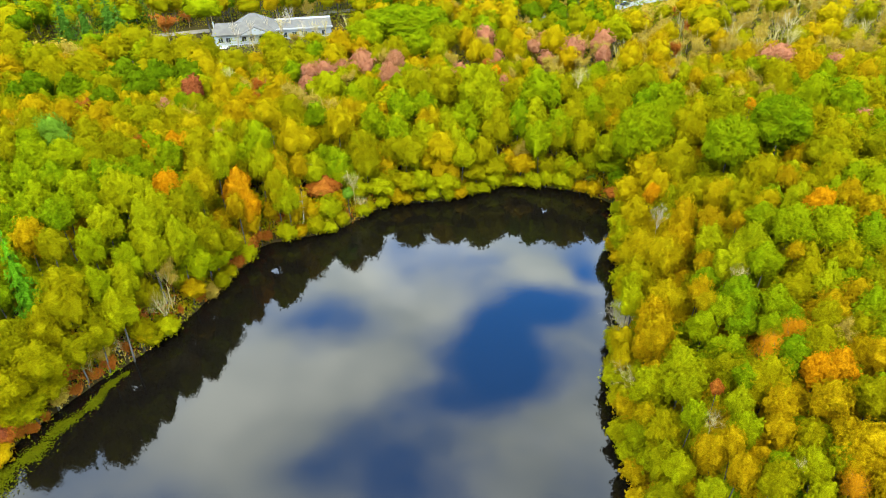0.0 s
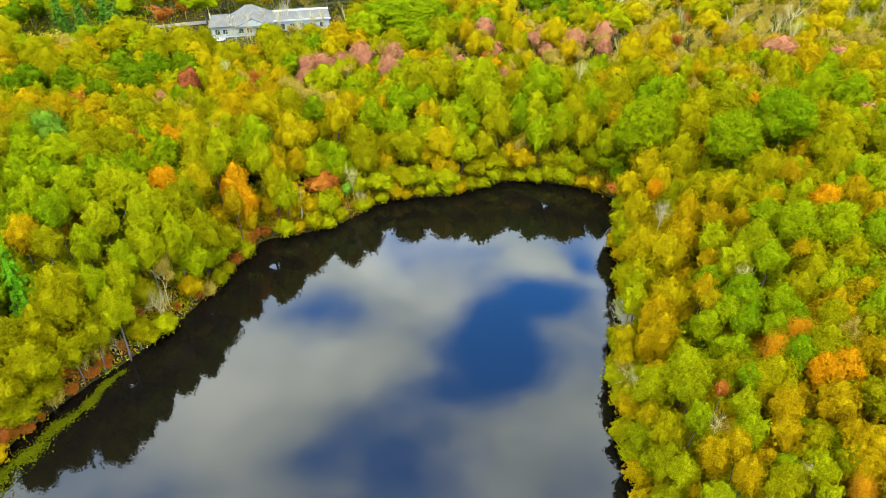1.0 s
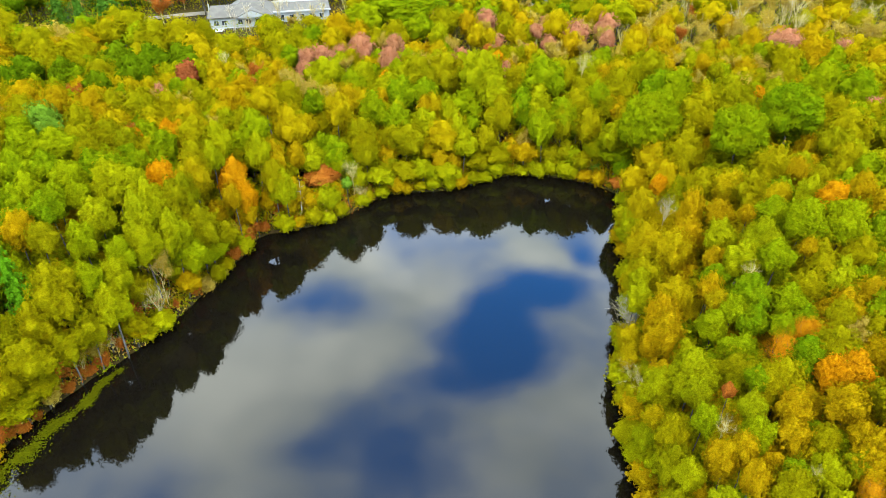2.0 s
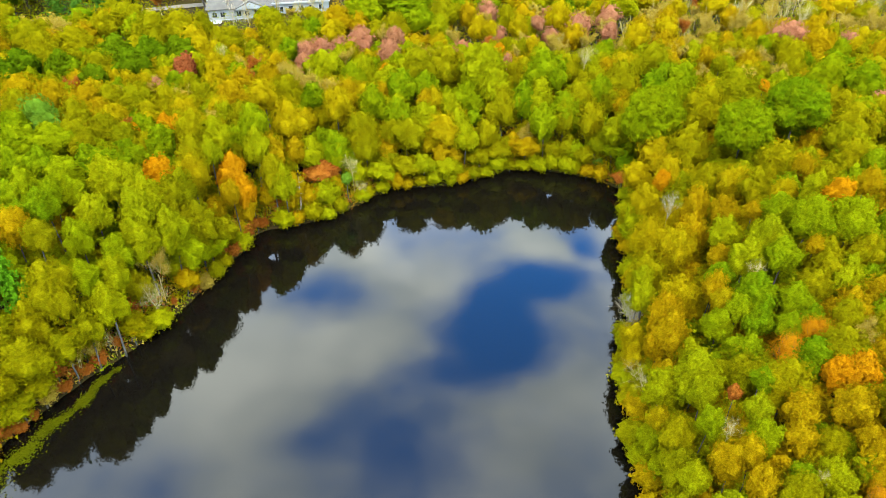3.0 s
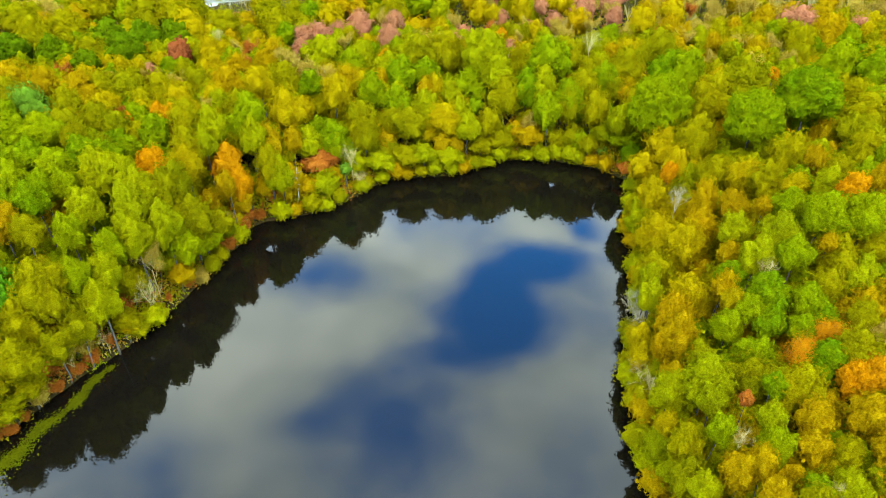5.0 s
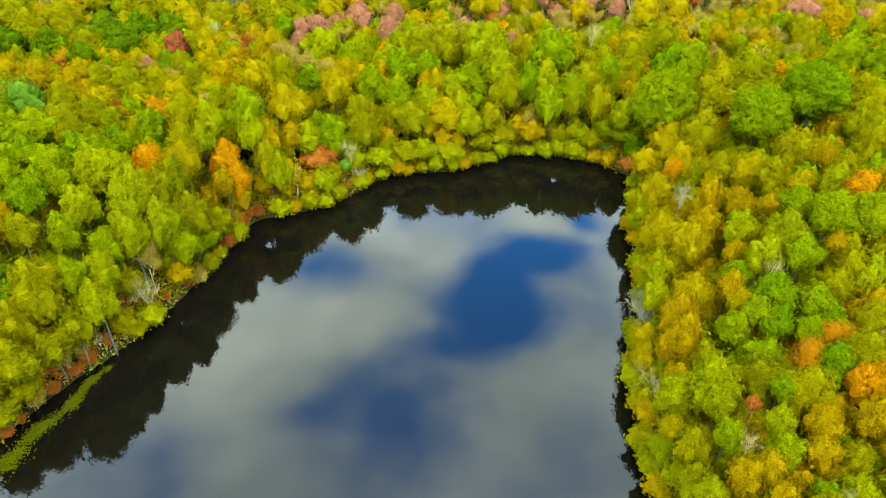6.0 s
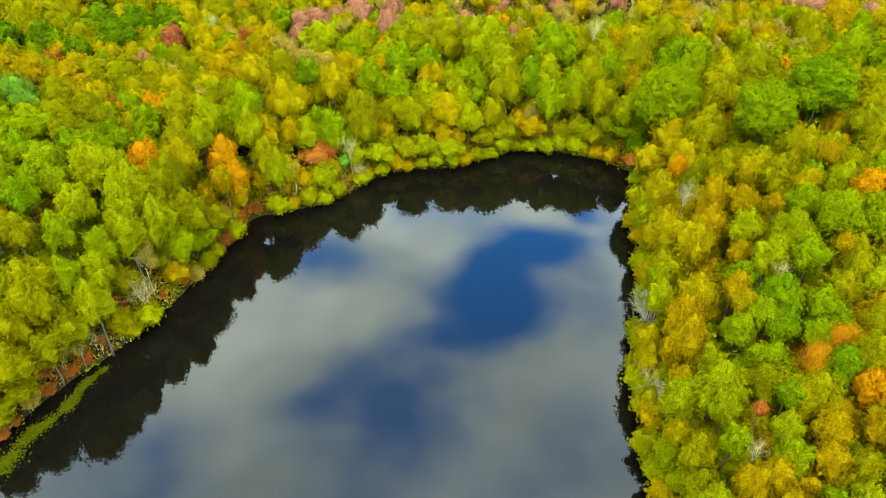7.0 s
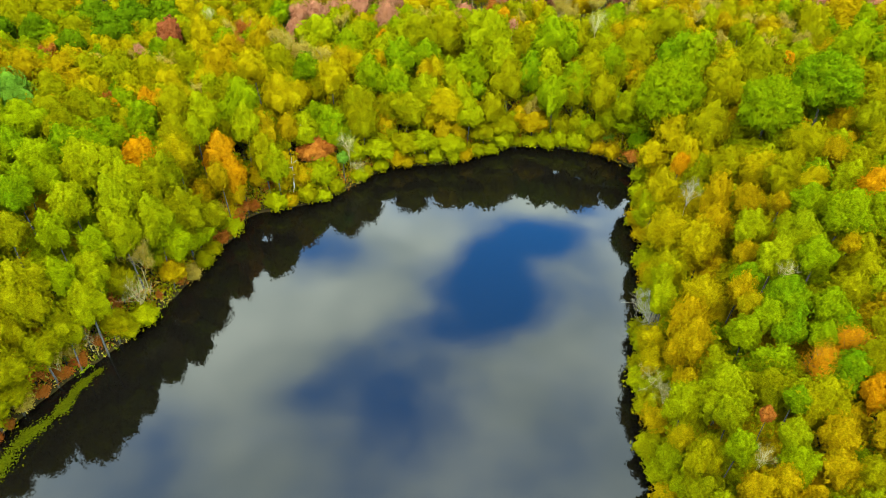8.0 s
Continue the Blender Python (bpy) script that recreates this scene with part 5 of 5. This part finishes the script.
def club_house():
    root = tagged(new("house"), "white clapboard house with grey shingled hip roofs and a flat-roofed wing", "house")
    root.matrix_basis = pose(-71.2, 222.0, 0.6, 0, 0, 10.8) @ Matrix.Diagonal((0.92, 0.95, 1, 1))
    holes = [(a, a + 1.5, 1.2, 2.7) for a in (1.4, 4.0, 9.4, 12.2, 15.4, 18.0)]
    part("wall", *wall(0, 21, 0, 0.3, -0.6, 3.5, holes), PAINT, root)
    for a, b, c, d in holes:
        window(root, a, b, 0, c, d)
    part("wall", *box(0, 0.3, 0.3, 15.7, -0.6, 3.5), PAINT, root)
    part("wall", *box(20.7, 21, 0.3, 15.7, -0.6, 3.5), PAINT, root)
    part("wall", *box(0, 21, 15.7, 16, -0.6, 3.5), PAINT, root)
    v, q, t = hip_roof(-0.7, 13.0, -0.7, 10.0, 3.5, 0.6, 11.0, 4.8, 6.4)
    part("roof", v, q, ROOF, root, t)
    v, q, t = hip_roof(6.0, 21.7, -0.75, 16.7, 3.52, 12.4, 14.6, 8.0, 8.3)
    part("roof", v, q, ROOF, root, t, "taller grey shingled hip roof")
    gable = np.array([(8.4, -1.6, 3.45), (20.2, -1.6, 3.45), (14.3, -1.6, 5.9), (8.4, 6.0, 3.45), (20.2, 6.0, 3.45), (14.3, 6.0, 5.9)])
    part("gable_roof", gable, [(0, 2, 5, 3), (2, 1, 4, 5), (0, 3, 4, 1)], ROOF, root, [(3, 5, 4)])
    part("gable", np.array([(8.9, -1.63, 3.5), (19.7, -1.63, 3.5), (14.3, -1.63, 5.65), (8.9, -1.58, 3.5), (19.7, -1.58, 3.5), (14.3, -1.58, 5.65)]), [(0, 1, 4, 3), (1, 2, 5, 4), (2, 0, 3, 5)], PAINT, root, [(0, 2, 1), (3, 4, 5)])
    deck = part("deck", *box(-0.5, 13.0, -3.4, -0.01, -0.6, 0.2), TRIM, root, label="white railed deck")
    part("rail", *box(-0.5, 13.0, -3.4, -3.3, 1.15, 1.27), TRIM, deck)
    for k in range(19):
        part("baluster", *box(-0.45 + k * 0.74, -0.33 + k * 0.74, -3.39, -3.31, 0.2, 1.15), TRIM, deck)
    wing_holes = [(a, a + 1.6, 1.0, 2.6) for a in (23.5, 27.0, 30.5, 34.0, 37.5)]
    part("wall", *wall(21.0, 41, 3.0, 0.3, -0.6, 3.6, wing_holes), PAINT, root)
    for a, b, c, d in wing_holes:
        window(root, a, b, 3.0, c, d)
    part("wall", *box(40.7, 41, 3.3, 15, -0.6, 3.6), PAINT, root)
    part("wall", *box(21.0, 40.7, 14.7, 15, -0.6, 3.6), PAINT, root)
    flat_roof = part("flat_roof", *box(20.9, 41.4, 2.5, 15.4, 3.6, 3.9), ROOF, root)
    part("fascia", *box(20.9, 41.5, 15.41, 15.6, 3.5, 4.5), TRIM, flat_roof)
    part("fascia", *box(20.9, 41.5, 2.3, 2.49, 3.5, 4.0), TRIM, flat_roof)
    part("chimney", *box(-0.4, 0.0, 6.0, 6.6, 0.0, 6.6), PAINT, root)


def far_house():
    root = tagged(new("house"), "pale house with a grey roof, far off among trees", "house")
    root.matrix_basis = pose(-31.5, 288.0, 0.6, 0, 0, 6)
    holes = [(a, a + 1.4, 1.2, 2.7) for a in (1.6, 5.0, 8.2)]
    part("wall", *wall(0, 12, 0, 0.3, -0.6, 3.4, holes), PAINT, root)
    for a, b, c, d in holes:
        window(root, a, b, 0, c, d)
    part("wall", *box(0, 0.3, 0.3, 8, -0.6, 3.4), PAINT, root)
    part("wall", *box(11.7, 12, 0.3, 8, -0.6, 3.4), PAINT, root)
    part("wall", *box(0.3, 11.7, 7.7, 8, -0.6, 3.4), PAINT, root)
    v, q, t = hip_roof(-0.6, 12.6, -0.6, 8.6, 3.4, 2.5, 9.5, 4.0, 6.2)
    part("roof", v, q, ROOF, root, t)


club_house()
far_house()


def strip(name, points, width, mat, label):
    """A paved strip that follows the ground."""
    p = np.array(points, float)
    dense = np.concatenate([p[i] + (p[i + 1] - p[i]) * np.linspace(0, 1, 14, endpoint=False)[:, None] for i in range(len(p) - 1)] + [p[-1:]])
    side = unit(np.gradient(dense, axis=0))[:, ::-1] * (-1, 1) * width / 2
    rows = []
    for s in (-1.0, -0.5, 0.0, 0.5, 1.0):
        xy = dense + side * s
        rows.append(np.column_stack((xy, heights(xy[:, 0], xy[:, 1]) + 0.16)))
    verts = np.stack(rows, axis=1).reshape(-1, 3)
    i, j = np.meshgrid(np.arange(len(dense) - 1), np.arange(4), indexing="ij")
    k = (i * 5 + j).ravel()
    data = mesh_of(name, verts, np.stack((k, k + 5, k + 6, k + 1), axis=1))
    data.materials.append(mat)
    return tagged(new(name, data), label, name, kind="structure")


strip("lane", [(-150, 222), (-118, 228), (-95, 237), (-77, 243.5), (-58, 254), (-40, 268), (-10, 276)], 4.5, LANE, "sandy lane running past the house")
strip("road", [(30, 246), (52, 257), (70, 268), (86, 278), (120, 296), (170, 318)], 6.5, ROAD, "pale worn asphalt road through the trees")


def parked_car(x, y, turn):
    root = tagged(new("car"), "small dark car on the pale asphalt road", "car")
    root.matrix_basis = pose(x, y, ground_height(x, y) + 0.16, 0, 0, turn)
    side = [(-2.1, 0.35), (2.1, 0.35), (2.15, 0.75), (1.2, 0.9), (-2.0, 0.95), (-2.15, 0.7)]
    top = [(-1.7, 0.92), (0.95, 0.9), (0.3, 1.42), (-1.2, 1.42)]
    for name, outline, half, mat in (("body", side, 0.86, CAR_PAINT), ("cabin", top, 0.72, PANE)):
        m = len(outline)
        verts = np.array([(a, -half, c) for a, c in outline] + [(a, half, c) for a, c in outline])
        quads = [(k, (k + 1) % m, (k + 1) % m + m, k + m) for k in range(m)]
        tris = [(0, k + 1, k) for k in range(1, m - 1)] + [(m, m + k, m + k + 1) for k in range(1, m - 1)]
        part(name, verts, quads, mat, root, tris)
    part("roof", *box(-1.15, 0.28, -0.7, 0.7, 1.42, 1.46), CAR_PAINT, root)
    for a in (-1.3, 1.3):
        for b in (-0.82, 0.82):
            part("wheel", *joined([tubes([(a, b - 0.1, 0.32, a, b + 0.1, 0.32, 0.32, 0.32)], 12), tubes([(a, b - 0.101, 0.32, a, b + 0.101, 0.32, 0.18, 0.18)], 12)])[:2], TYRE, root)


parked_car(73.4, 270.6, 32)
